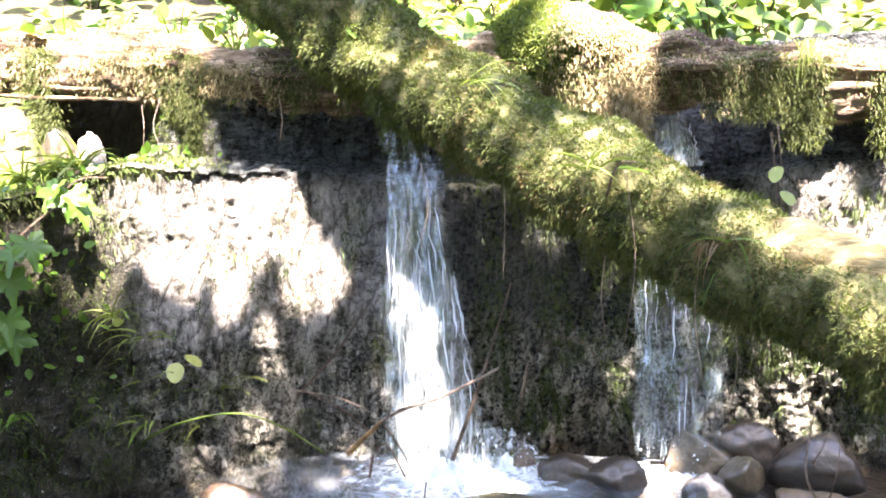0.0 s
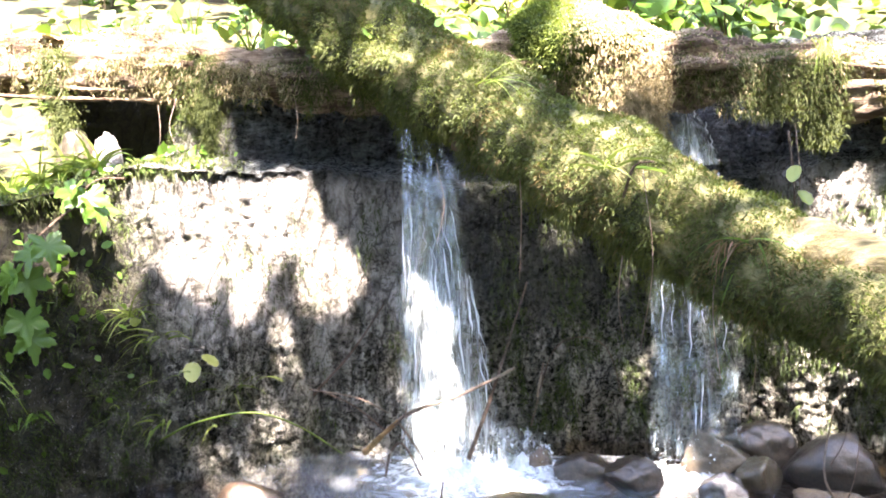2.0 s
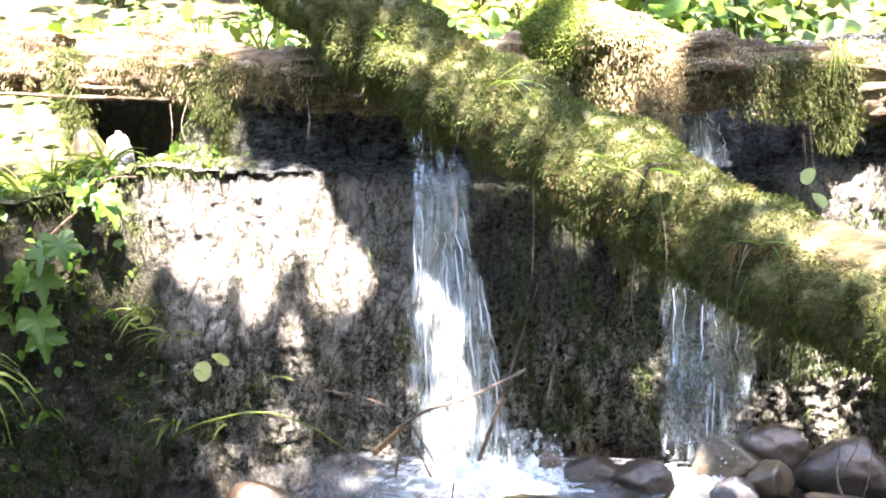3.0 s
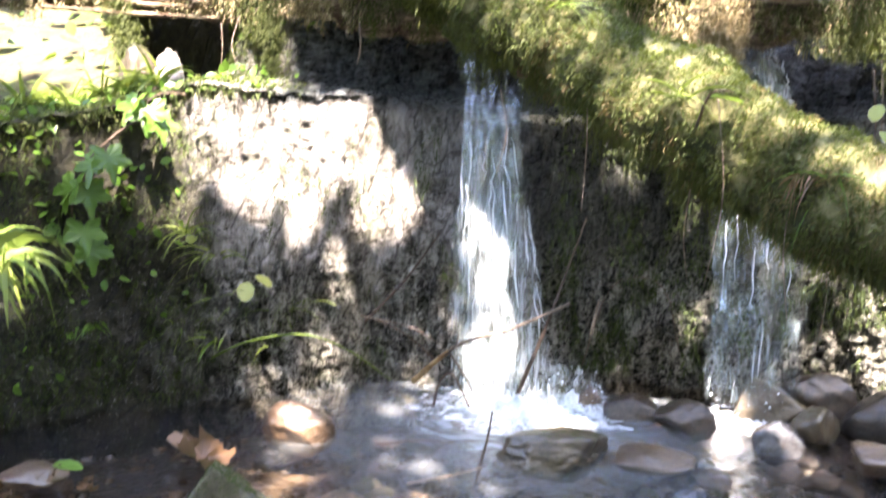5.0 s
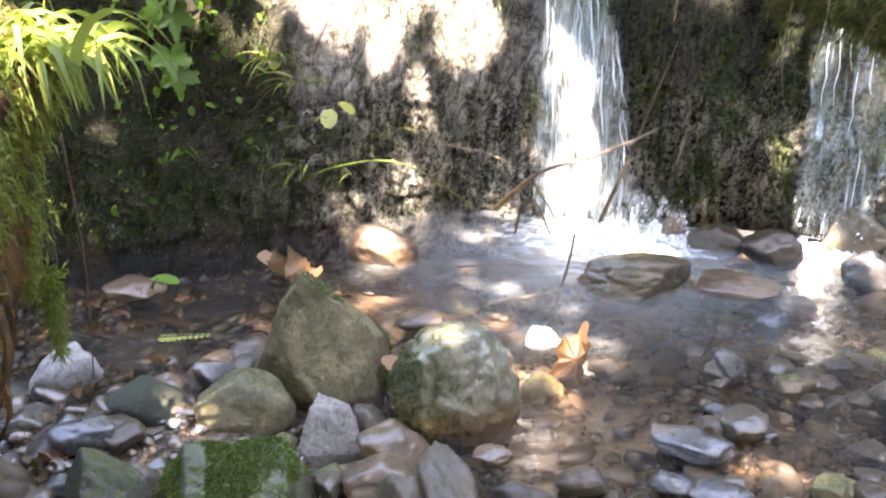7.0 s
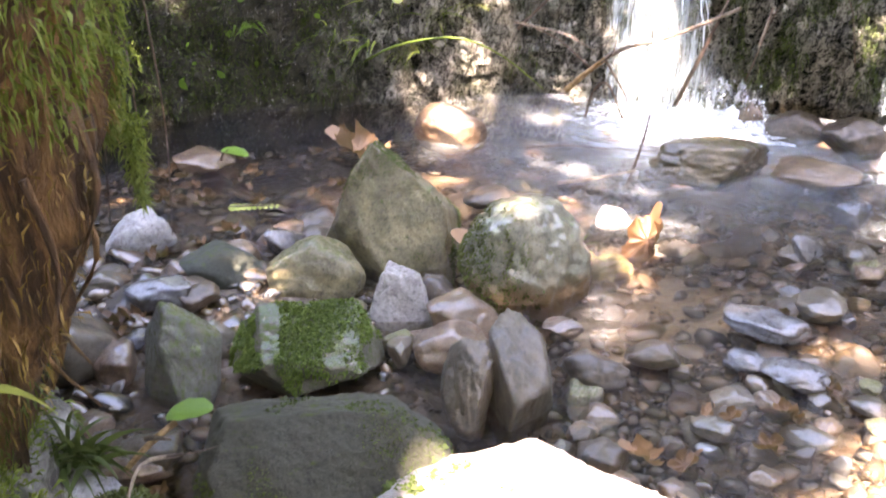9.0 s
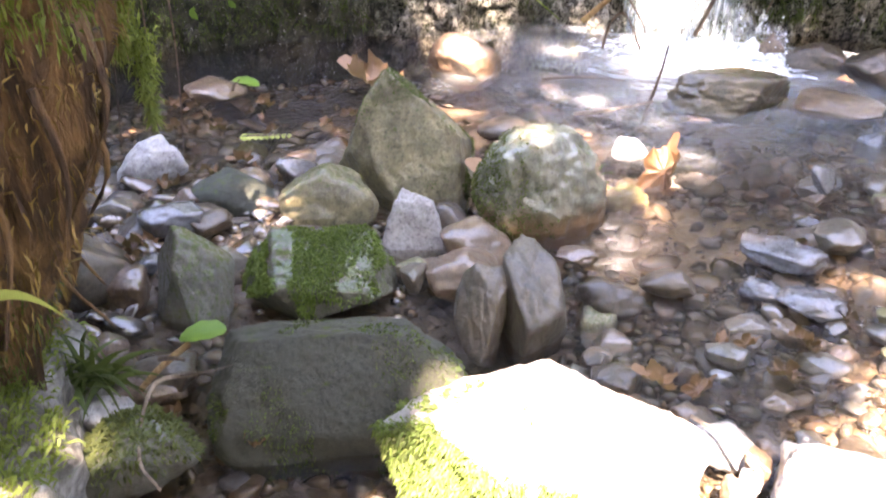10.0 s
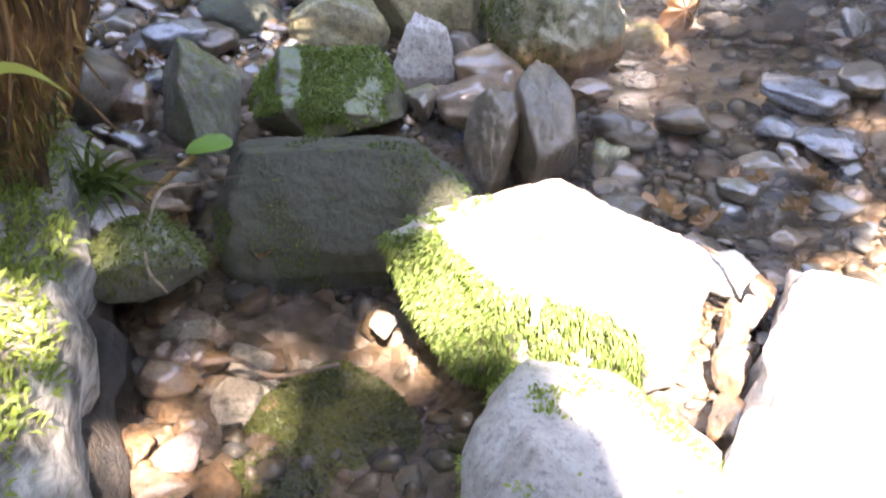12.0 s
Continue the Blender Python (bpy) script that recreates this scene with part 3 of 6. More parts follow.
def rock_mesh(name, seed, facets=11, sharp=0.75, detail=3, rough=0.06, cuts=(), limit=0.5):
    """A stone of size 1: a ball cut by random planes, its edges worn, its skin pitted."""
    r = random.Random(seed)
    planes = []
    for _ in range(facets):
        v = Vector((r.gauss(0, 1), r.gauss(0, 1), r.gauss(0, 1))).normalized()
        planes.append((v, 0.2 + 0.24 * r.random()))
    planes += [(Vector(v).normalized(), d) for v, d in cuts]
    bm = bmesh.new()
    bmesh.ops.create_icosphere(bm, subdivisions=detail, radius=0.5)
    o = r.random() * 50
    for v in bm.verts:
        d = v.co.normalized()
        cut = min([limit] + [h / d.dot(n) for n, h in planes if d.dot(n) > 0.2])
        rad = sharp * cut + (1 - sharp) * 0.46
        rad *= 1 + rough * fbm(d.x + o, d.y, d.z, 1.8, 3) + rough * 0.5 * fbm(d.x, d.y + o, d.z, 6, 3)
        v.co = d * rad
    lo = [min(v.co[i] for v in bm.verts) for i in range(3)]
    hi = [max(v.co[i] for v in bm.verts) for i in range(3)]
    for v in bm.verts:
        v.co = Vector(((v.co[i] - lo[i]) / (hi[i] - lo[i]) - 0.5 for i in range(3)))
    me = bpy.data.meshes.new(name)
    bm.to_mesh(me)
    bm.free()
    return me


# ---- ground, rock face, water ----
EDGE = [(-4, -2.0), (-1.5, -1.6), (-1.12, -0.6), (-0.82, -0.36), (-0.59, -0.24), (-0.4, -0.17), (-0.11, -0.02), (0.1, 0.0), (0.6, 0.1), (1.1, 0.18), (1.5, 0.1), (4, -0.3)]
LEDGE = [(-4, 0.85), (-1.05, 0.82), (-0.75, 0.88), (-0.6, 0.93), (-0.4, 0.9), (-0.07, 0.88), (0.12, 0.84), (0.2, 0.8), (0.35, 0.82), (0.6, 0.82), (1.0, 0.8), (1.4, 0.88), (4, 0.9)]


SHELF = [(-4, 0.3), (-1.08, 0.3), (-0.98, 0.6), (-0.68, 0.45), (-0.6, 0.24), (-0.4, 0.14), (0.5, 0.14), (0.7, 0.04), (4, 0.04)]


def bed_height(x, y):
    """Stream bed: a pool below the face, gravel to the right, a lower pool by the slab."""
    z = -0.05 + 0.018 * fbm(x, y, 0, 3) + 0.012 * fbm(x, y, 3, 11, 3)
    bar = max(0, 1 - ((x - 0.95) / 0.7) ** 4) * max(0, min(1, (-0.25 - y) / 0.5))
    z += 0.036 * bar
    z -= 0.055 * max(0, min(1, (y + 1.05) / 0.3)) * max(0, min(1, (0.75 - x) / 0.4))
    z -= 0.05 * max(0, 1 - ((x - 0.16) / 0.16) ** 2 - ((y + 2.0) / 0.12) ** 2)
    z -= 0.03 * max(0, 1 - ((x - 0.42) / 0.25) ** 2 - ((y + 1.13) / 0.22) ** 2)
    z += 0.07 * max(0, 1 - ((x + 0.35) / 0.5) ** 2 - ((y + 1.45) / 0.5) ** 2)
    z += 0.3 * max(0, abs(x - 0.1) - 1.5) + 0.25 * max(0, -2.75 - y)
    return min(z, 0.5 + 0.05 * fbm(x, y, 5, 2))


def bed_point(u, v):
    x = 0.2 + 6.0 * (u - 0.5) * (0.6 + 1.6 * (u - 0.5) ** 2)
    y = -4.75 + 5.2 * v
    return Vector((x, y, bed_height(x, y)))


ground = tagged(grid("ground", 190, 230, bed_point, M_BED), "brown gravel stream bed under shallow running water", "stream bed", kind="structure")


def face_point(u, v):
    """The rock face from below the water up to its lip and back over a shelf under the fallen log."""
    x = -2.6 + 5.4 * u
    e, top = lerp(x, EDGE), lerp(x, LEDGE)
    if v < 0.62:
        t = v / 0.62
        z = -0.2 + (top + 0.2) * t
        y = e - 0.03 + 0.13 * t ** 1.5 + 0.05 * math.sin(3.1 * t + x)
        amp = 1.0
    elif v < 0.8:
        t = (v - 0.62) / 0.18
        z, y, amp = top + 0.03 * t, e + 0.1 + lerp(x, SHELF) * t, 0.6
    else:
        t = (v - 0.8) / 0.2
        inner = x > -1.0
        z, y, amp = top + 0.03 + (lerp(x, [(-1.0, 0.36), (-0.6, 0.25), (0.4, 0.25), (0.7, 0.34)]) * t if inner else 0.0), e + 0.1 + lerp(x, SHELF) + (0.06 if inner else 0.3) * t, 0.7
    n1, n2 = fbm(x, y, z, 2.6), fbm(x * 2.2, y, z * 0.7, 9, 4)
    d, _ = noise.voronoi(Vector((x * 11 + 0.5 * n1, y * 4, z * 6 + 0.6 * n2)))
    crack = min(1.0, (d[1] - d[0]) * 4)
    n3 = fbm(x, y, z, 38, 3)
    foot = max(0.0, min(1.0, (0.5 - z) / 0.2)) * (1 if v < 0.62 else 0)
    y -= amp * (0.032 * n1 + (0.011 + 0.013 * foot) * n2 + (0.005 + 0.012 * foot) * crack + (0.008 + 0.008 * foot) * n3 + 0.028 * foot * fbm(x, y, z * 0.6, 13, 3) + (0.003 + 0.005 * foot) * fbm(x, y, z, 80, 3) + (0.005 + 0.006 * foot) * fbm(x * 3.2, y, z * 0.5, 11, 3))
    z += 0.02 * n2 * amp
    return Vector((x, y, z))


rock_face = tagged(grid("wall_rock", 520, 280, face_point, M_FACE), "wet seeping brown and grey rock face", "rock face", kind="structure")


def terrace_point(u, v):
    x = -26 + 52 * (0.5 + 0.5 * math.copysign(abs(2 * u - 1) ** 2.6, 2 * u - 1))
    y = 0.45 + 40 * v ** 2.4
    left = max(0, min(1, (-0.3 - x) / 0.6)) * max(0, 1 - (y - 0.4) / 1.5)
    z = 0.98 + 0.16 * min(1, max(0, y - 0.4)) + 0.24 * max(0, y - 1.2) ** 1.15 - 0.2 * left
    return Vector((x, y - 0.35 * max(0, -0.6 - x), z + 0.06 * fbm(x, y, 0, 1.2) * min(1, y)))


terrace = tagged(grid("ground_bank", 120, 110, terrace_point, M_SOIL), "mossy forest slope behind the fallen log", "forest floor", kind="structure")


def outer_point(u, v):
    """The low ground round the stream, out to the horizon."""
    a, r = 2 * math.pi * u, 2.9 + 300 * v ** 4
    x, y = 0.2 + r * math.cos(a), -2.0 + r * math.sin(a)
    z = 0.42 + 0.04 * fbm(x, y, 0, 0.7) - 0.6 * max(0, math.sin(a)) * max(0, 1 - (r - 2.9) / 2)
    return Vector((x, y, z))


tagged(grid("ground_far", 90, 30, outer_point, M_SOIL), "dark mossy forest floor beside the stream", "forest floor", kind="structure")


def water_point(u, v):
    x, y = -2.2 + 4.6 * u, -3.6 + 3.9 * v
    z = 0.008 - 0.03 * max(0, min(1, (-1.7 - y) / 0.2)) + 0.006 * fbm(x, y, 1, 5, 3)
    return Vector((x, y, z))


water = tagged(grid("water", 150, 130, water_point, M_WATER), "clear shallow stream water with small ripples", "water", kind="structure")
water.visible_shadow = False


# ---- waterfalls ----
def waterfall(label, x0, x1, b0, b1, top, bottom, y_top, y_bottom, material, core, strands, seed, ribbons=90):
    """Curtain sheets, loose strands, foam at the foot; x0..x1 at the lip, b0..b1 at the foot."""
    r = random.Random(seed)
    fall = thing("waterfall", label, "waterfall", at=(0, 0, 0))

    def sheet(off, shrink):
        def f(u, v):
            ragged = 0.1 * fbm(v * 5, off * 30, seed, 1, 3) * (1 if u < 0.5 else -1) * abs(2 * u - 1)
            uu = shrink + (1 - 2 * shrink) * u + ragged
            z = top + (0.05 + 0.09 * fbm(uu * 6, off * 40, seed, 1, 2)) * (1 - v) ** 6 + (bottom - top) * v
            x = (x0 + (x1 - x0) * uu) * (1 - v) + (b0 + (b1 - b0) * uu) * v
            y = y_top + (y_bottom - y_top) * v ** 0.6 - off
            edge = 1 - abs(2 * u - 1)
            return Vector((x + 0.014 * fbm(x, z, off, 7, 3), y + 0.03 * fbm(x * 6, z * 1.2, off, 3, 3) - 0.03 * edge, z))
        return f
    for off, shrink in ((0.0, 0.12), (0.014, 0.02), (0.03, 0.06)):
        part_ob = grid("water_curtain", 60, 70, sheet(off, shrink), material, fall)
        part_ob.visible_shadow = False
    knots = [r.random() for _ in range(7)]
    for k in range(2):
        vs, fs = [], []
        for _ in range(ribbons):
            u = min(1.06, max(-0.06, r.choice(knots) + r.gauss(0, 0.05)))
            v0 = r.random() ** 1.2 * 0.75
            v1 = min(1.0, v0 + 0.12 + 0.5 * r.random())
            w, lean, o = 0.0015 + 0.0055 * r.random() ** 2, r.gauss(0, 0.03), r.random() * 9
            for i in range(9):
                v = v0 + (v1 - v0) * i / 8
                q = w * (1.0 - (2 * i / 8 - 1) ** 4) * (0.6 + 0.8 * abs(fbm(o, i * 0.7, 0, 1, 2))) + 0.0004
                x = (x0 + (x1 - x0) * u) * (1 - v) + (b0 + (b1 - b0) * u) * v + lean * (v - v0) + 0.012 * fbm(o, v * 6, 1, 1, 2)
                y = y_top + (y_bottom - y_top) * v ** 0.6 - 0.02 - 0.012 * k - 0.02 * (1 - abs(2 * u - 1))
                z = top + (bottom - top) * v
                vs += [(x - q, y + 0.3 * q, z), (x, y - 0.4 * q, z), (x + q, y + 0.3 * q, z)]
                if i:
                    e = len(vs)
                    fs += [(e - 6, e - 5, e - 2, e - 3), (e - 5, e - 4, e - 1, e - 2)]
        part_ob = link("water_curtain", mesh("water_curtain", vs, fs), core if k == 1 else material, fall)
        tagged(part_ob, "torn ribbons of falling water", kind="stuff")
        part_ob.visible_shadow = False
    for _ in range(strands):
        u, z0 = r.random(), top - (top - bottom) * r.random() ** 1.3 * 0.8
        ln = (top - bottom) * (0.08 + 0.2 * r.random())
        pts, w = [], 0.0015 + 0.002 * r.random()
        for i in range(5):
            z = max(z0 - ln * i / 4, bottom)
            v = (top - z) / (top - bottom)
            x = (x0 + (x1 - x0) * u) * (1 - v) + (b0 + (b1 - b0) * u) * v
            pts.append((x + 0.004 * r.gauss(0, 1), y_top + (y_bottom - y_top) * v ** 0.6 - 0.05 - 0.015 * r.random(), z - 0.001 * i))
        link("water_strand", mesh("water_strand", *tube_data(pts, [w * q for q in (0.3, 0.8, 1, 0.7, 0.25)], 5)), M_FOAM, fall)
    return fall


def foam_patch(parent, cx, cy, rx, ry, height, n, seed):
    r = random.Random(seed)

    def f(u, v):
        a, q = 2 * math.pi * u, v
        q *= 0.85 + 0.3 * fbm(math.cos(a), math.sin(a), seed, 3)
        x, y = cx + rx * q * math.cos(a), cy + ry * q * math.sin(a)
        return Vector((x, y, -0.005 + (height + 0.02) * (1 - v ** 2) * (0.75 + 0.55 * fbm(x, y, seed, 18, 3))))
    grid("foam", 90, 30, f, M_FOAM, parent, "churning white foam")

    def ring(u, v):
        a, q = 2 * math.pi * u, 0.5 + (0.55 + 0.35 * fbm(math.cos(2 * math.pi * u), math.sin(2 * math.pi * u), seed, 3)) * v
        x, y = cx + rx * q * math.cos(a) * 1.15, cy + ry * q * math.sin(a) * 1.25
        return Vector((x, y, 0.016 + 0.016 * (1 - v) * (1 + fbm(x, y, seed, 14, 3))))
    grid("foam", 90, 14, ring, M_FOAM_EDGE, parent, "broken foam spreading on the pool").visible_shadow = False
    bm = bmesh.new()
    for _ in range(n):
        a, q = 2 * math.pi * r.random(), r.random() ** 0.7
        s = 0.001 + 0.003 * r.random() ** 3
        bmesh.ops.create_icosphere(bm, subdivisions=1, radius=s, matrix=pose(cx + rx * q * math.cos(a), cy + ry * q * math.sin(a), 0.025 + (height + 0.06) * r.random() ** 2))
    tagged(part("spray", bm, M_FOAM, parent), "flying drops of spray", kind="stuff")


fall_main = waterfall("white waterfall streaming down the rock face", 0.15, 0.29, 0.135, 0.455, 0.83, 0.03, 0.05, -0.12, M_FALL, M_FALL_CORE, 26, 3, 150)
foam_patch(fall_main, 0.33, -0.17, 0.25, 0.12, 0.05, 120, 5)
foam_patch(fall_main, 0.49, -0.1, 0.1, 0.07, 0.045, 50, 7)
grid("water_curtain", 40, 30, lambda u, v: Vector((0.4 + 0.17 * u + 0.02 * fbm(u * 4, v * 4, 3, 1, 2), -0.07 - 0.05 * v, 0.02 + (0.14 - 0.1 * u + 0.05 * fbm(u * 6, 0, 2, 1, 3)) * (1 - v))), M_FALL_SPLASH, fall_main, "splash thrown up beside the foot").visible_shadow = False
fall_side = waterfall("thin waterfall dripping below the mossy log", 0.86, 1.06, 0.84, 1.1, 0.78, 0.06, 0.1, -0.06, M_FALL_THIN, M_FALL_THIN, 14, 8, 60)
foam_patch(fall_side, 0.95, -0.1, 0.11, 0.07, 0.04, 90, 9)
fall_back = waterfall("small spout pouring out under the far log", 0.92, 1.0, 0.86, 1.08, 1.08, 0.87, 0.27, 0.18, M_FALL_CORE, M_FALL_CORE, 6, 12, 50)


streaks = grid("foam_veil", 60, 50, lambda u, v: Vector((-0.6 + 2.0 * u, 0.0 - 1.05 * v, 0.017 + 0.004 * fbm(u * 5, v * 5, 2, 2, 3))), veil_material(), fall_main, "thin milky veil of aerated water")
streaks.visible_shadow = False


grid("water_curtain", 30, 30, lambda u, v: Vector((0.1 + 0.2 * u + 0.03 * v, 0.12 - 0.09 * v + 0.015 * fbm(u * 3, v, 0, 2), 1.06 - 0.26 * v)), M_FALL_THIN, fall_main).visible_shadow = False

# ---- fallen logs ----
def mossy_log():
    log = thing("mossy_log", "fallen log thickly covered in hanging green moss", "log")
    axis = spline([(-0.75, 0.55, 1.78), (-0.36, 0.3, 1.58), (-0.06, 0.08, 1.37), (0.17, -0.04, 1.19), (0.51, -0.25, 1.0), (0.785, -0.47, 0.845), (1.01, -0.65, 0.73), (1.19, -0.82, 0.655), (1.55, -1.2, 0.5), (2.1, -1.75, 0.38)], 140)
    girth = [lerp(i, [(0, 0.14), (40, 0.135), (70, 0.128), (95, 0.112), (115, 0.1), (139, 0.1)]) + 0.006 * math.sin(i * 0.2) for i in range(140)]
    core = link("trunk", mesh("trunk", *tube_data(axis, girth, 72, 0.24, 7)), M_LOGGREEN, log, "bark under the moss, bare along the upper side")
    p, n = samples(core, 225000, lambda p, n: (n[:, 2] < 0.62 + 0.4 * (rng.random(len(p)) - 0.5)) | (p[:, 0] < 0.95 + 0.35 * rng.random(len(p))))
    big = np.array([fbm(a[0], a[1], a[2], 6, 3) for a in p])
    fine = np.array([fbm(a[2], a[0], a[1], 26, 2) for a in p])
    p += n * (0.01 * np.clip(fine + 0.3, 0, 1))[:, None]
    k = rng.random(len(p)) * 0.4 + 0.3 + 0.4 * big + 0.35 * fine
    hollow = fine < -0.34
    for lo, hi, length, tint, words in ((-9, 0.27, 0.014, M_MOSS_BRIGHT, "bright yellow-green moss"), (0.27, 0.58, 0.016, M_MOSS, "olive green moss"), (0.58, 0.84, 0.017, M_MOSS_MID, "dark green moss"), (0.84, 9, 0.018, M_MOSS_DRY, "brown dry moss")):
        ok = (k >= lo) & (k < hi) & ~hollow
        blades("moss", p[ok], n[ok], length, 0.0025, tint, log, words, 0.35, 1.5)
    low = (n[:, 2] < -0.25) & (p[:, 0] > -0.1)
    beard = np.array([fbm(a[0], a[1] * 0.4, 0, 16, 2) for a in p[low]])
    ok = (beard > 0.0) & (rng.random(low.sum()) < 0.55)
    q, m = p[low][ok], n[low][ok]
    drop = np.clip(beard[ok] * 2.2, 0.15, 1.0) * rng.random(ok.sum()) * 0.09
    q = q - np.array([0, 0, 1.0]) * drop[:, None]
    blades("hanging_moss", q, m * 0.2, 0.024, 0.0019, M_MOSS, log, "hanging tufts of moss", 0.75, 1.0)
    bare = [q + Vector((0.035, -0.012, 0.05)) for q in axis[86:]]
    link("bare_wood", mesh("bare_wood", *tube_data(bare, [min(0.074, 0.02 + 0.004 * i) + 0.004 * math.sin(i * 0.7) for i in range(len(bare))], 32, 0.25, 11, 1.0, 0.4)), M_BARE, log, "pale bare wood along the top")
    stub = [(0.33, -0.13, 1.02), (0.35, -0.2, 1.0), (0.36, -0.245, 0.985)]
    link("broken_branch", mesh("broken_branch", *tube_data(spline(stub, 14), [0.055 - 0.0014 * i for i in range(14)], 20, 0.6, 16)), M_ROT, log, "brown rotten stub of a broken branch")
    return log


def far_log():
    log = thing("fallen_log", "rotting weathered log lying across the ledge", "log")
    axis = spline([(-2.6, 0.1, 1.3), (-1.09, 0.15, 1.24), (-0.56, 0.15, 1.21), (-0.1, 0.15, 1.17), (0.45, 0.15, 1.17), (1.15, 0.15, 1.14), (1.47, 0.15, 1.095), (2.6, 0.12, 1.05)], 420)
    core = link("trunk", mesh("trunk", *tube_data(axis, [0.088 + 0.008 * math.sin(i * 0.075) + 0.005 * math.sin(i * 0.27) for i in range(420)], 56, 0.5, 22, 1.0, 0.22)), M_LOG, log)
    for k, (a, b, dz) in enumerate(((-1.4, -0.5, -0.085), (-1.1, -0.6, -0.055), (1.2, 1.8, 0.02))):
        zc = [lerp(t, [(-1.5, 1.26), (-0.1, 1.17), (1.15, 1.14), (2.2, 1.07)]) + dz for t in (a, (a + b) / 2, b)]
        pts = spline([(a, 0.09, zc[0]), (0.7 * a + 0.3 * b, 0.068, zc[1] + 0.008), ((a + b) / 2, 0.062, zc[1] - 0.006), (b, 0.09, zc[2])], 40)
        link("splinter", mesh("splinter", *tube_data(pts, [0.011 + 0.006 * fbm(i * 0.4, k, 0, 1) for i in range(40)], 8, 0.6, 30, 0.6)), M_LOG, log, "split strip of rotten wood")
    p, n = samples(core, 80000)
    c = np.array([fbm(a[0], a[1], a[2], 4, 3) for a in p])
    ok = (c > np.where(p[:, 0] > 0.85, -0.3, -0.12)) & (n[:, 2] > -0.6)
    half = rng.random(len(p)) < 0.5
    blades("moss", p[ok & half], n[ok & half], 0.018, 0.003, M_MOSS, log, "patchy moss", 0.5, 1.1)
    blades("moss", p[ok & ~half], n[ok & ~half], 0.018, 0.003, M_MOSS_STRAW, log, "straw-coloured dry moss", 0.6, 1.1)
    fx = rng.uniform(-1.5, 1.7, 30000)
    edge = np.array([fbm(a, 0, 3, 5, 3) + 0.6 * fbm(a, 2, 3, 22, 2) for a in fx])
    ok = (edge > -0.12) & ((fx < 1.38) | (fx > 1.52))
    fx, edge = fx[ok], edge[ok]
    zc = np.interp(fx, [-1.5, -0.1, 1.15, 2.2], [1.26, 1.17, 1.14, 1.07])
    hang = rng.random(len(fx))
    q = np.stack([fx, 0.055 + 0.02 * hang, zc + 0.03 - hang * (0.1 + 0.1 * np.clip(edge, 0, 0.6))], 1)
    pale = (fx < -0.2) & (rng.random(len(fx)) < 0.6) | (rng.random(len(fx)) < 0.25)
    blades("hanging_moss", q[pale], np.tile((0.0, -0.7, 0.0), (pale.sum(), 1)), 0.024, 0.0022, M_MOSS_STRAW, log, "straw-coloured fringe of moss", 0.6, 1.0)
    blades("hanging_moss", q[~pale], np.tile((0.0, -0.7, 0.0), ((~pale).sum(), 1)), 0.024, 0.0022, M_MOSS, log, "olive fringe of moss", 0.6, 1.0)
    for x, w, ln, cnt in ((-0.95, 0.05, 0.3, 9000), (-0.5, 0.07, 0.1, 5000), (-0.47, 0.03, 0.2, 4500), (-0.15, 0.02, 0.07, 400), (0.8, 0.1, 0.12, 11000), (0.88, 0.03, 0.17, 2500), (1.2, 0.08, 0.08, 3600), (1.33, 0.07, 0.15, 5000), (1.56, 0.05, 0.14, 2600)):
        base_z = lerp(x, [(-1.1, 1.24), (-0.1, 1.17), (1.15, 1.14), (1.6, 1.08)])
        q = np.stack([rng.normal(x, w * 0.6, cnt), 0.06 + 0.03 * rng.random(cnt), base_z + 0.05 - rng.random(cnt) * (0.1 + ln)], 1)
        q[:, 0] = x + (q[:, 0] - x) * np.clip(1.2 - (base_z + 0.05 - q[:, 2]) / (ln + 0.2), 0.2, 1)
        blades("hanging_moss", q, np.tile((0.0, -0.7, 0.1), (cnt, 1)), 0.03, 0.0018, M_MOSS_STRAW if 0.7 < x < 0.9 else M_MOSS, log, "hanging clump of moss", 0.55, 1.1)
    return log


def moss_cushion():
    c = thing("moss_cushion", "rounded cushion of pale green moss on the log", "moss")
    bm = bmesh.new()
    bmesh.ops.create_icosphere(bm, subdivisions=4, radius=1)
    for v in bm.verts:
        d = v.co.copy()
        v.co = Vector((0.67 + 0.25 * d.x, 0.16 + 0.13 * d.y, 1.23 + (0.12 - 0.045 * d.x) * d.z)) + d * 0.02 * fbm(d.x, d.y, d.z, 2.5)
    core = part("mound", bm, M_MOSS_DARK, c)
    p, n = samples(core, 30000, lambda p, n: n[:, 2] > -0.5)
    dry = p[:, 0] + 0.08 * rng.random(len(p)) > 0.68
    blades("moss", p[~dry], n[~dry], 0.016, 0.003, M_MOSS_BRIGHT, c, "pale green moss", 0.3, 0.7)
    blades("moss", p[dry], n[dry], 0.018, 0.003, M_MOSS_STRAW, c, "straw-coloured dry moss", 0.6, 0.8)


mossy_log()
far_log()
moss_cushion()


# ---- stones ----
ROCKS = [rock_mesh("stone", 100 + i, 10 + i % 5, 0.76 + 0.05 * (i % 4), 4, 0.1) for i in range(16)]
PEBBLES = [rock_mesh("pebble", 300 + i, 9, 0.8, 3, 0.06) for i in range(10)]


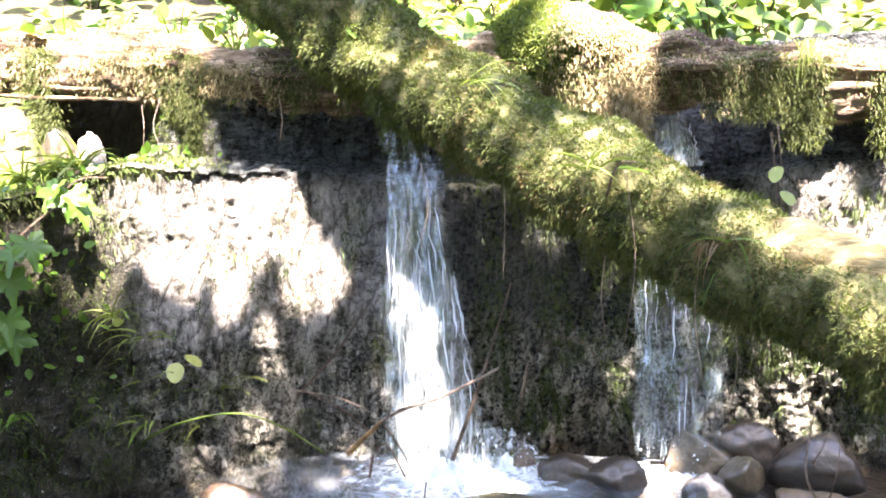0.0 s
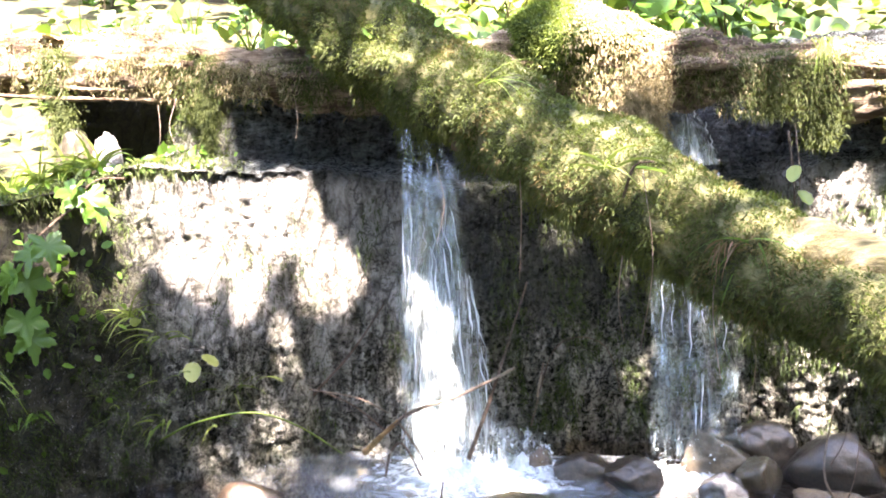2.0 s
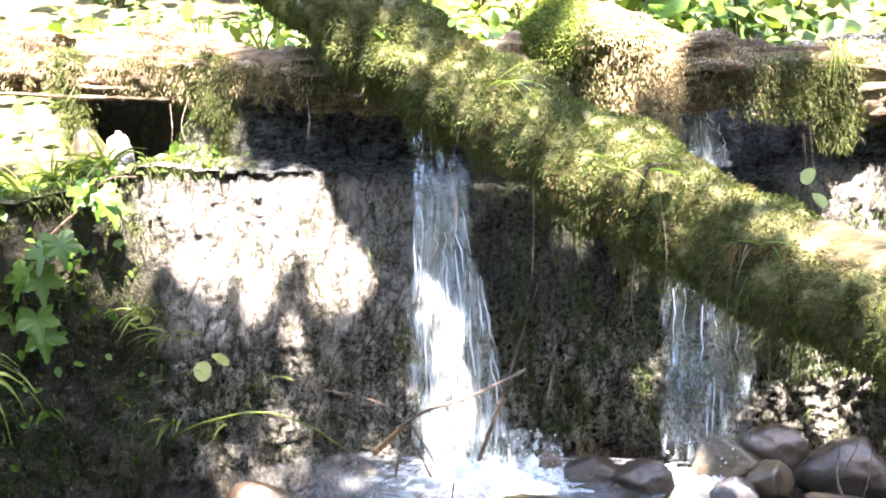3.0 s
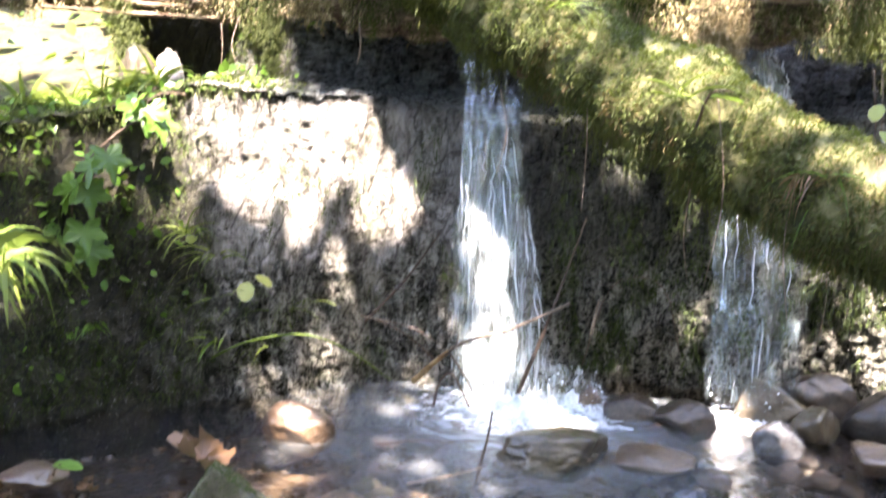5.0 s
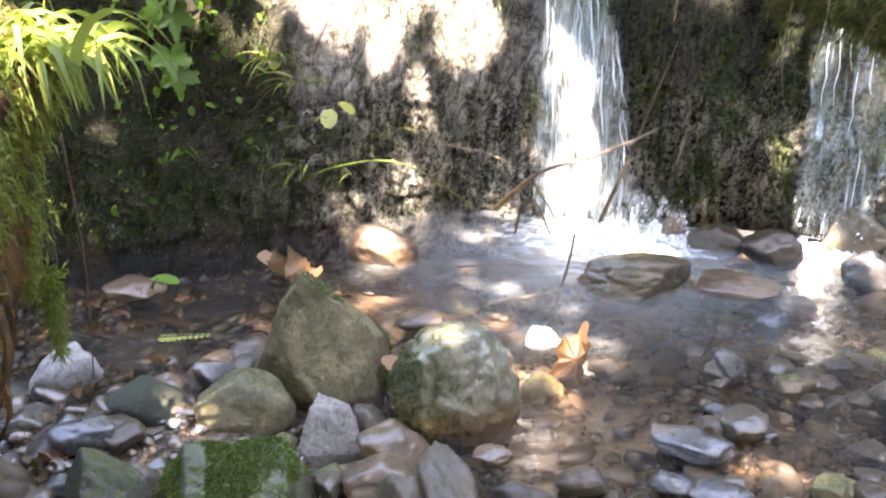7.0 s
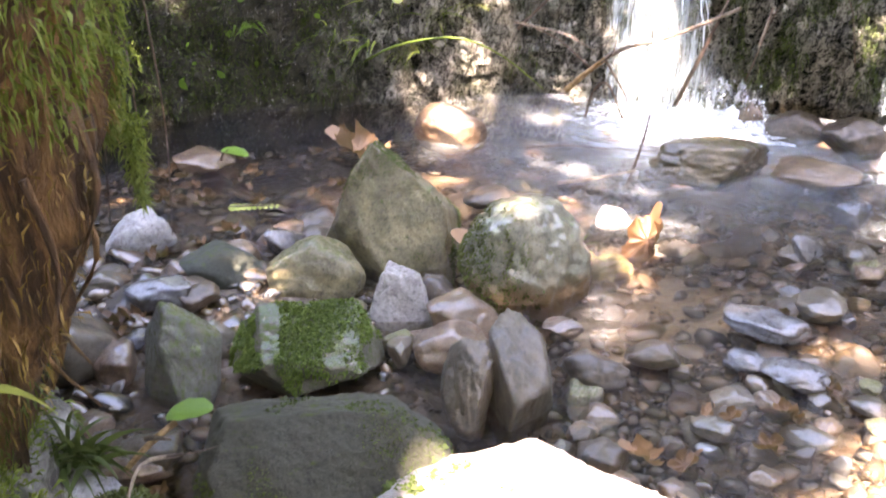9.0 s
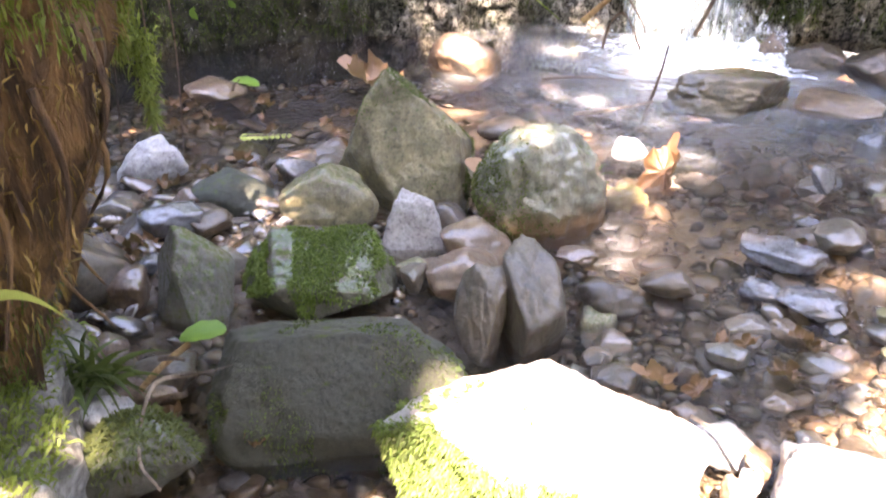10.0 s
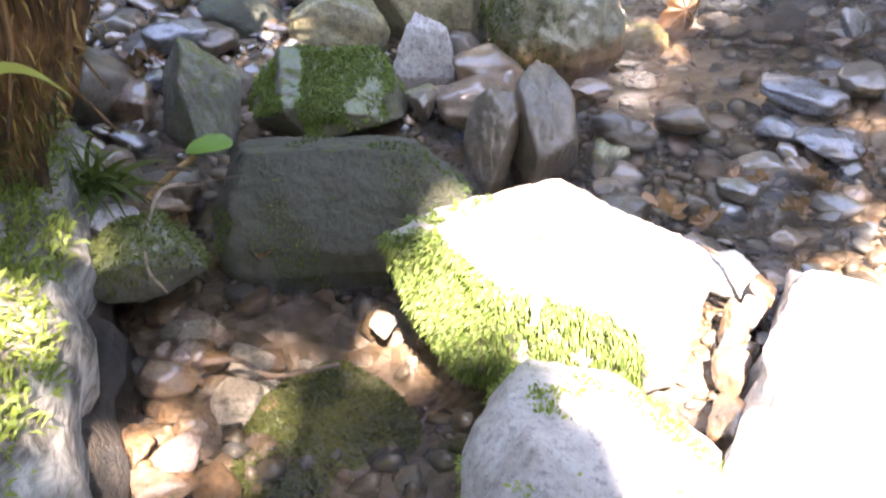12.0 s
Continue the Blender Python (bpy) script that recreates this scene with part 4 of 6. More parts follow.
def rock(name, label, x, y, w, depth, h, yaw, material, shape=None, lift=0.0, group="", tilt=0.0):
    """A stone half sunk in the bed: w across, depth along the view that yaw gives, h above the bed."""
    if shape is None:
        me = ROCKS[int(abs(x * 37 + y * 91)) % len(ROCKS)].copy()
    else:
        me = shape.copy()
    ob = link(name, me, material, None, label)
    ob.matrix_basis = pose(x, y, 0.015 + lift + h * 0.2, tilt, tilt * 0.4, yaw) @ Matrix.Diagonal((w * 1.04, depth * 1.1, h * 1.62, 1))
    return tagged(ob, label, "rock", group)


PEAKED = [((-0.86, -0.25, 0.44), 0.4), ((0.52, 0.1, 0.85), 0.31), ((0.16, -0.84, 0.52), 0.25), ((0, 0.9, 0.4), 0.3), ((0.95, -0.25, 0.1), 0.46), ((-0.45, -0.85, 0.3), 0.36), ((0, 0, -1), 0.45)]
SLABBY = [((0, 0.25, 1), 0.33), ((0.02, -0.72, 0.7), 0.27), ((0.02, -0.95, 0.15), 0.4), ((0, 0.95, 0.1), 0.36), ((1, 0.1, 0.2), 0.5), ((-0.9, -0.2, 0.45), 0.48), ((-1, 0, 0), 0.52), ((0, 0, -1), 0.3)]
TABLE = [((0.05, -0.12, 1), 0.22), ((-0.55, -0.8, 0.22), 0.36), ((0.9, -0.2, 0.15), 0.42), ((0.2, 0.95, 0.3), 0.36), ((0.35, -0.9, 0.1), 0.42), ((-0.8, 0.5, 0.3), 0.4)]
BLOCK = [((0.02, -0.4, 1), 0.3), ((-0.06, -1, 0.3), 0.4), ((0.9, -0.1, 0.3), 0.46), ((-0.8, -0.25, 0.45), 0.47), ((0, 1, 0.25), 0.42), ((0, 0, -1), 0.4)]
STANDING = [((0.1, -0.55, 0.8), 0.3)]


boulder_peak = rock("boulder", "olive-grey peaked boulder standing in the pool edge", -0.125, -1.11, 0.29, 0.21, 0.235, 22, M_OLIVE, rock_mesh("boulder", 11, 2, 0.93, 6, 0.05, PEAKED, 0.62))
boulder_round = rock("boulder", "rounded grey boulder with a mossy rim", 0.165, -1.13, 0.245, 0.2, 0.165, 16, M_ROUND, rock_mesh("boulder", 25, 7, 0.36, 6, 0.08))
rock("stone", "brown wet stone rising from the pool", -0.225, -0.45, 0.19, 0.14, 0.1, 21, M_BROWN, rock_mesh("stone", 49, 5, 0.7, 5, 0.06))
rock("stone", "small blue-grey stone beside the boulder", -0.33, -1.17, 0.09, 0.08, 0.045, 32, M_BLUE)
rock("stone", "angular grey-green stone below the boulder", -0.205, -1.28, 0.18, 0.13, 0.095, 24, M_OLIVE)
rock("stone", "pale whitish angular stone between boulders", -0.022, -1.315, 0.118, 0.1, 0.09, 26, M_PALE, rock_mesh("stone", 44, 4, 0.95, 5, 0.06, BLOCK, 0.7))
rock("stone", "small wet stone wedged between boulders", 0.03, -1.25, 0.07, 0.06, 0.04, 22, M_WET)
rock("stone", "flat brown stone under the round boulder", 0.115, -1.335, 0.135, 0.1, 0.065, 21, M_BROWN)
rock("stone", "flat dark stone just breaking the water", 0.0, -0.8, 0.13, 0.1, 0.03, 17, M_WET)
rock("stone", "flat dark stone just breaking the water", 0.1, -0.82, 0.11, 0.09, 0.035, 57, M_WET)
rock("stone", "wet dark stone with water running past", 0.45, -0.48, 0.29, 0.15, 0.085, 10, M_SHOAL, rock_mesh("stone", 33, 8, 0.85, 5, 0.1))
rock("stone", "flat rusty stone in shallow water", 0.7, -0.43, 0.2, 0.12, 0.035, -4, M_BROWN)
rock("stone", "small brown stone in the foam", 0.53, -0.08, 0.07, 0.09, 0.06, 1, M_BROWN)
rock("stone", "dark wet stone at the foot of the face", 0.65, -0.13, 0.16, 0.12, 0.06, -2, M_WET)
rock("stone", "dark wet stone at the foot of the face", 0.79, -0.2, 0.16, 0.12, 0.07, -5, M_WET)
rock("stone", "olive stone under the thin waterfall", 1.03, -0.08, 0.19, 0.14, 0.12, -10, M_SHOAL, rock_mesh("stone", 61, 6, 0.85, 5, 0.06, PEAKED[:4], 0.55))
rock("stone", "dark wet stone at the foot of the face", 1.17, 0.0, 0.2, 0.12, 0.11, -20, M_WET)
rock("stone", "grey veined wet stone", 1.02, -0.28, 0.13, 0.1, 0.075, -10, M_BLUE)
rock("stone", "olive stone under the thin waterfall", 1.13, -0.17, 0.12, 0.12, 0.08, -13, M_SHOAL)
rock("stone", "dark wet stone at the foot of the face", 1.34, -0.1, 0.26, 0.2, 0.13, -15, M_WET)
rock("stone", "brown wet stone at the foot of the face", 1.28, -0.36, 0.2, 0.14, 0.06, -15, M_BROWN)
rock("stone", "pale stone in a sunny patch of water", 0.285, -0.83, 0.075, 0.07, 0.03, 10, M_PALE)
rock("stone", "blue-grey stone on the gravel", 0.68, -0.87, 0.065, 0.07, 0.045, -3, M_BLUE)
rock("stone", "pale rough stone by the stump", -0.64, -1.24, 0.14, 0.1, 0.075, 42, M_PALE)
rock("stone", "pinkish flat stone in dark water", -0.76, -0.81, 0.15, 0.13, 0.035, 37, M_BROWN)
rock("stone", "dark grey-blue stone in the shade", -0.39, -1.31, 0.16, 0.13, 0.065, 37, M_SLAB)
rock("stone", "dark grey stone in the shade", -0.48, -1.48, 0.12, 0.11, 0.05, 42, M_WET)
rock("stone", "blue-grey flat stone on the gravel", 0.61, -1.18, 0.15, 0.08, 0.03, -12, M_BLUE)
rock("stone", "grey-green wedge-shaped stone with a mossy face", -0.268, -1.63, 0.125, 0.15, 0.13, 34, M_MOSSY, rock_mesh("stone", 47, 5, 0.95, 5, 0.05, PEAKED, 0.6))
rock("stone", "rounded grey stone by the stump", -0.47, -1.65, 0.14, 0.13, 0.1, 46, M_ROCK)
rock("stone", "small brown-grey stone by the stump", -0.39, -1.65, 0.075, 0.1, 0.045, 43, M_BROWN)
rock("stone", "small grey rounded stone", -0.26, -1.54, 0.09, 0.07, 0.05, 36, M_ROCK)
moss_block = rock("stone", "blocky stone covered with short green moss", -0.09, -1.545, 0.245, 0.15, 0.1, 22, M_MOSSY, rock_mesh("stone", 42, 2, 0.92, 6, 0.05, BLOCK, 0.7))
rock("stone", "small grey rounded stone", -0.38, -1.47, 0.09, 0.08, 0.04, 38, M_ROCK)
slab = rock("stone_slab", "smooth dark grey slab lying across the stream", 0.06, -1.775, 0.35, 0.16, 0.115, 23, M_SLAB, rock_mesh("stone_slab", 57, 2, 0.8, 6, 0.05, SLABBY, 0.66))
rock("stone", "dark upright stone with a pale cap", 0.258, -1.51, 0.1, 0.15, 0.135, 24, M_STANDING, rock_mesh("stone", 91, 9, 0.85, 5, 0.07, STANDING, 0.52), tilt=-14)
rock("stone", "dark angular stone standing on edge", 0.186, -1.53, 0.085, 0.14, 0.1, 12, M_STANDING, rock_mesh("stone", 95, 10, 0.87, 5, 0.07, STANDING, 0.5), tilt=-10)
rock("stone", "wet brown angular stone", 0.12, -1.42, 0.13, 0.1, 0.05, 18, M_BROWN)
rock("stone", "flat pinkish pebble on the gravel", 0.28, -1.3, 0.07, 0.045, 0.018, 11, M_BROWN)
rock("stone", "wet dark angular stone on the gravel", 0.36, -1.41, 0.11, 0.07, 0.04, 8, M_WET)
rock("stone", "wet dark angular stone on the gravel", 0.44, -1.33, 0.09, 0.06, 0.03, 5, M_WET)
rock("stone", "blue-grey flat stone on the gravel", 0.59, -1.3, 0.08, 0.05, 0.02, -2, M_BLUE)
rock("stone", "blue-grey flat stone on the gravel", 0.66, -1.32, 0.11, 0.07, 0.028, -5, M_BLUE)
rock("stone", "dark grey stone on the gravel", 0.7, -1.09, 0.09, 0.09, 0.035, -6, M_ROCK)
rock("stone", "small grey stone by the slab", 0.04, -1.46, 0.045, 0.06, 0.03, 23, M_ROCK)
rock("stone", "grey flat stone on the gravel", 0.55, -1.5, 0.065, 0.04, 0.02, 0, M_ROCK)
rock("stone", "wet dark stone with bright glints", 0.41, -1.62, 0.07, 0.06, 0.03, 7, M_WET)
rock("stone", "orange-brown pebble lying on wet gravel", 0.45, -1.66, 0.04, 0.04, 0.02, 5, M_BROWN)
rock("stone", "orange-brown flat stone on wet gravel", 0.52, -1.65, 0.06, 0.045, 0.02, 1, M_BROWN)
rock("stone", "pale grey stone beside the mossy boulder", 0.57, -1.7, 0.09, 0.06, 0.04, -2, M_PALE)
rock("stone", "pale grey stone beside the mossy boulder", 0.6, -1.76, 0.03, 0.05, 0.03, -2, M_PALE)
rock("stone", "white pebble beside the mossy boulder", 0.585, -1.83, 0.025, 0.035, 0.03, 4, M_PALE)
rock("stone", "white stone by the green leaf", -0.22, -1.92, 0.08, 0.06, 0.04, 47, M_PALE)
mossy_root_stone = rock("stone", "mossy brown stone at the water's edge", -0.14, -1.97, 0.16, 0.1, 0.075, 45, M_MOSSY)
boulder_moss = rock("boulder", "pale boulder with thick green moss down its side", 0.365, -1.855, 0.36, 0.22, 0.15, 0, M_PALE, rock_mesh("boulder", 63, 2, 0.9, 6, 0.06, [((0.22, -0.1, 1), 0.2)] + TABLE[1:], 0.56))
boulder_low = rock("boulder", "smooth pale boulder with a little moss", 0.495, -2.125, 0.25, 0.28, 0.12, 12, M_PALE, rock_mesh("boulder", 71, 5, 0.6, 6, 0.05))
RIGHT = [((0.05, 0.06, 1), 0.24), ((-1, 0.05, 0.03), 0.47), ((-0.75, -0.1, 0.65), 0.46), ((0.9, 0, 0.2), 0.5), ((0, 1, 0.45), 0.48), ((0, -1, 0.1), 0.5), ((0, 0, -1), 0.3)]
boulder_right = rock("boulder", "broad pale sunlit boulder with a rough cut side", 0.835, -1.93, 0.45, 0.5, 0.105, -3, M_PALE, rock_mesh("boulder", 83, 0, 0.93, 6, 0.07, RIGHT, 0.72))
ledge_stone = rock("stone", "pale lumpy stone under the fallen log", -0.8, 0.06, 0.1, 0.09, 0.13, 10, M_PALE, rock_mesh("stone", 64, 6, 0.6, 5, 0.1), lift=0.88)
rock("stone", "dark stone wedged under the fallen log", -0.92, 0.08, 0.12, 0.1, 0.16, 40, M_ROCK, rock_mesh("stone", 65, 6, 0.6, 5, 0.1), lift=0.87)
rock("stone", "white pebble in the clear pool", 0.06, -2.19, 0.042, 0.04, 0.02, 47, M_PALE, lift=-0.06)
rock("stone", "grey-white pebble under the mossy boulder", 0.17, -1.9, 0.035, 0.045, 0.015, 26, M_PALE, lift=-0.055)


# Added stone: its green moss stands in for the mossy boulder's reflection.
reflection_stone = rock("stone", "green mossy stone sunk in the clear pool", 0.18, -2.07, 0.2, 0.2, 0.02, 30, M_MOSSY, lift=-0.075)
for gx, gy, gs in ((0.585, -1.79, 0.035), (0.592, -1.87, 0.04), (0.6, -1.945, 0.045), (0.61, -1.73, 0.04)):
    rock("stone", "pale stone jammed in the gap between boulders", gx, gy, gs, gs * 1.5, 0.035, 8, M_BROWN, group="gap stones")


def moss_on(ob, n, length, material, keep, label="green moss", droop=0.5):
    p, nr = samples(ob, n, keep)
    blades("moss", p, nr, length, 0.0026, material, ob, label, droop, 0.9).matrix_parent_inverse = ob.matrix_basis.inverted()


for tint in (M_MOSS_MID, M_MOSS_LUSH):
    moss_on(boulder_moss, 55000, 0.014, tint, lambda p, n: (-n[:, 0] * 0.5 - n[:, 1] * 0.85 > 0.42 + 0.15 * rng.random(len(p))) & (n[:, 2] < 0.75) & (p[:, 0] < 0.5), "thick green moss", 0.6)
moss_on(boulder_peak, 30000, 0.005, M_MOSS_DARK, lambda p, n: np.array([fbm(a[0], a[1], a[2], 7, 3) for a in p]) + 0.25 * n[:, 2] > 0.3, "thin dark moss")
moss_on(moss_block, 60000, 0.008, M_MOSS_LUSH, lambda p, n: (n[:, 2] > 0.0) & (p[:, 0] < -0.07 + 0.1 * rng.random(len(p))) & (np.array([fbm(a[0], a[1], a[2], 14, 3) for a in p]) > -0.15 + 0.12 * rng.random(len(p))))
moss_on(boulder_round, 22000, 0.007, M_MOSS, lambda p, n: (n[:, 2] < 0.7) & (n[:, 0] < 0.2) & (rng.random(len(p)) < 0.6))
moss_on(boulder_low, 22000, 0.01, M_MOSS_BRIGHT, lambda p, n: np.array([fbm(a[0], a[1], a[2], 12, 3) for a in p]) > 0.22)
moss_on(reflection_stone, 40000, 0.009, M_MOSS, lambda p, n: n[:, 2] > -0.1)
moss_on(slab, 16000, 0.006, M_MOSS_DARK, lambda p, n: np.array([fbm(a[0], a[1], a[2], 10, 3) for a in p]) > 0.25)
moss_on(mossy_root_stone, 6000, 0.012, M_MOSS, lambda p, n: n[:, 2] > 0.2)


TAKEN = [(-0.125, -1.11, 0.14), (0.165, -1.13, 0.13), (-0.022, -1.315, 0.06), (-0.205, -1.28, 0.08), (-0.09, -1.545, 0.12), (0.0, -1.75, 0.1), (0.15, -1.72, 0.1), (0.258, -1.515, 0.06), (0.188, -1.53, 0.06),
         (0.3, -1.86, 0.14), (0.45, -1.86, 0.13), (0.49, -2.12, 0.16), (0.8, -1.9, 0.2), (0.44, -0.48, 0.15), (-0.225, -0.45, 0.11), (-0.268, -1.63, 0.08), (-0.47, -1.65, 0.08)]
SAND = [(0.4, -1.16, 0.13), (0.46, -1.06, 0.12), (0.36, -1.24, 0.08), (0.15, -0.65, 0.12), (-0.55, -0.65, 0.2), (0.1, -2.0, 0.12)]


def free_spot(x, y, size, sandy=True):
    """Whether a loose stone may lie here."""
    spots = TAKEN + (SAND if sandy else [])
    return all((x - a) ** 2 + (y - b) ** 2 > (q + 0.4 * size) ** 2 for a, b, q in spots)


def scatter_stones():
    """Loose river stones, larger first, then fine gravel as one mass."""
    r = random.Random(21)
    mats = [M_WET, M_WET, M_WET, M_ROCK, M_BLUE, M_BLUE, M_BROWN, M_BROWN, M_BROWN, M_OLIVE]
    words = {"wet_dark_rock": "dark wet", "grey_rock": "grey", "blue_grey_rock": "blue-grey", "rusty_rock": "rusty brown", "olive_rock": "olive"}
    shapes = {(i, m.name): None for i in range(10) for m in mats}
    made = 0
    while made < 270:
        if made < 150:
            x, y = r.uniform(0.28, 1.2), r.uniform(-1.8, -0.65)
        elif made < 190:
            x, y = r.uniform(-0.85, -0.3), r.uniform(-1.75, -0.6)
        elif made < 225:
            x, y = r.uniform(-0.15, 0.35), r.uniform(-2.35, -1.9)
        else:
            x, y = r.uniform(-0.6, 1.2), r.uniform(-1.2, -0.3)
        i, m = r.randrange(10), r.choice(mats if made < 225 else mats[:4])
        s = 0.018 + 0.045 * r.random() ** 2
        if not free_spot(x, y, s, made < 225):
            continue
        key = (i, m.name)
        if shapes[key] is None:
            shapes[key] = PEBBLES[i].copy()
            shapes[key].materials.append(m)
            shapes[key].shade_smooth()
        ob = new("river_stone", shapes[key])
        ob.matrix_basis = pose(x, y, bed_height(x, y) + s * 0.18, r.uniform(-20, 20), r.uniform(-20, 20), r.uniform(0, 360)) @ Matrix.Diagonal((s * r.uniform(0.9, 1.5), s, s * r.uniform(0.35, 0.7), 1))
        tagged(ob, "small " + words[m.name] + " river stone in the shallows", "stone", "river stones")
        made += 1


def gravel(name, n, area, material, low, high, seed, label):
    g = np.random.default_rng(seed)
    shapes = [rock_mesh("gravel_grain", 500 + 10 * seed + k, 11, 0.88, 2 if high > 0.05 else 1, 0.05) for k in range(6)]
    bv = np.array([[tuple(v.co) for v in s.vertices] for s in shapes])[g.integers(0, 6, n)]
    bf = np.array([tuple(f.vertices) for f in shapes[0].polygons])
    x, y = g.uniform(area[0], area[1], n), g.uniform(area[2], area[3], n)
    z = np.array([bed_height(p, q) for p, q in zip(x, y)])
    s = low + (high - low) * g.random(n) ** 3
    kept = np.array([free_spot(p, q, t, False) if high > 0.05 else g.random() < 0.12 or free_spot(p, q, 0, True) for p, q, t in zip(x, y, s)])
    x, y, z, s, bv, n = x[kept], y[kept], z[kept], s[kept], bv[kept], int(kept.sum())
    a = g.uniform(0, 6.28, n)
    sx, sy, sz = s * g.uniform(0.8, 1.5, n), s, s * g.uniform(0.3, 0.6, n)
    lx, ly = bv[:, :, 0] * sx[:, None], bv[:, :, 1] * sy[:, None]
    tilt = g.normal(0, 0.25, n)[:, None]
    verts = np.stack([x[:, None] + lx * np.cos(a)[:, None] - ly * np.sin(a)[:, None], y[:, None] + lx * np.sin(a)[:, None] + ly * np.cos(a)[:, None], z[:, None] + 0.2 * s[:, None] + bv[:, :, 2] * sz[:, None] + tilt * lx], 2)
    tris = (np.arange(n)[:, None, None] * bv.shape[1] + bf[None]).reshape(-1, 3)
    ob = link(name, fast_mesh(name, verts.reshape(-1, 3), None, tris), material)
    tagged(ob, label, "gravel", kind="stuff")


def gravel_material():
    m, nt, b = nodes_of("mixed_gravel")
    b.inputs["Coat Weight"].default_value = 0.9
    g = nt.nodes.new("ShaderNodeNewGeometry").outputs["Random Per Island"]
    v = coords(nt)
    c = ramp(nt, g, [(0.0, (0.025, 0.02, 0.015)), (0.25, (0.1, 0.068, 0.042)), (0.45, (0.06, 0.057, 0.052)), (0.62, (0.2, 0.13, 0.075)), (0.8, (0.13, 0.105, 0.075)), (0.93, (0.11, 0.12, 0.13)), (1.0, (0.3, 0.26, 0.21))])
    c = mix(nt, maths(nt, "MULTIPLY", noise_tex(nt, v, 120, 4), 0.5), c, (0.05, 0.04, 0.03))
    nt.links.new(c, b.inputs["Base Color"])
    b.inputs["Roughness"].default_value = 0.2
    bump(nt, b, noise_tex(nt, v, 200, 3), 0.3, 0.003)
    wet_skin(nt, b)
    return m


M_GRAVEL = gravel_material()
M_PINK = rock_material("pinkish_rock", (0.09, 0.062, 0.05), (0.3, 0.22, 0.19), rough=0.3, wet=0.6)
for k in range(34):
    sx, sy = random.uniform(-0.06, 0.13), random.uniform(-2.3, -1.98)
    sz = random.uniform(0.03, 0.06)
    rock("stone", "flat pinkish angular stone under clear water", sx, sy, sz * 1.3, sz, 0.016, random.uniform(0, 360), random.choice((M_PINK, M_PALE, M_BROWN)), ROCKS[k % 16], lift=bed_height(sx, sy) - 0.004, group="pool stones")
for k in range(46):
    sx, sy = random.uniform(-0.9, 1.1), random.uniform(-1.15, -0.12)
    sz = random.uniform(0.05, 0.13)
    if not free_spot(sx, sy, sz):
        continue
    rock("stone", "flat submerged stone on the pool floor", sx, sy, sz, sz * 0.8, 0.022, random.uniform(0, 360), random.choice((M_WET, M_BROWN, M_OLIVE, M_ROCK)), lift=bed_height(sx, sy) - 0.02, group="submerged stones")
for k in range(300):
    if k < 100:
        sx, sy = random.uniform(-0.85, 0.05), random.uniform(-1.85, -0.65)
    elif k < 140:
        sx, sy = random.uniform(-0.3, 0.35), random.uniform(-1.75, -0.5)
    elif k < 195:
        sx, sy = random.uniform(0.45, 1.4), random.uniform(-0.9, -0.2)
    else:
        sx, sy = random.uniform(0.3, 1.1), random.uniform(-1.75, -0.8)
    sz = 0.035 + 0.055 * random.random() ** 1.6
    if not free_spot(sx, sy, sz):
        continue
    if k >= 195:
        sz *= 0.75
    m = random.choice((M_WET, M_WET, M_WET, M_ROCK, M_OLIVE, M_BROWN, M_BROWN, M_BROWN, M_BLUE))
    word = {"wet_dark_rock": "dark wet", "grey_rock": "grey", "blue_grey_rock": "blue-grey", "rusty_rock": "rusty brown", "olive_rock": "olive"}[m.name]
    rock("stone", "angular " + word + " stone wedged in the stream bed", sx, sy, sz * random.uniform(1, 1.5), sz, sz * random.uniform(0.35, 0.6), random.uniform(0, 360), m, ROCKS[k % 16], lift=bed_height(sx, sy), group="bed stones")
gravel("gravel", 10500, (0.2, 1.6, -1.95, -0.25), M_GRAVEL, 0.008, 0.035, 1, "mixed brown and grey wet gravel")
gravel("gravel", 7000, (-1.1, 0.5, -2.6, -0.2), M_GRAVEL, 0.008, 0.04, 2, "mixed brown and grey wet gravel under water")
gravel("cobbles", 420, (-0.9, 0.1, -1.8, -0.7), M_GRAVEL, 0.03, 0.075, 3, "small dark wet cobbles packed between the stones")
gravel("cobbles", 260, (0.25, 1.2, -1.75, -0.6), M_GRAVEL, 0.028, 0.06, 4, "small dark wet cobbles packed on the gravel bar")
scatter_stones()


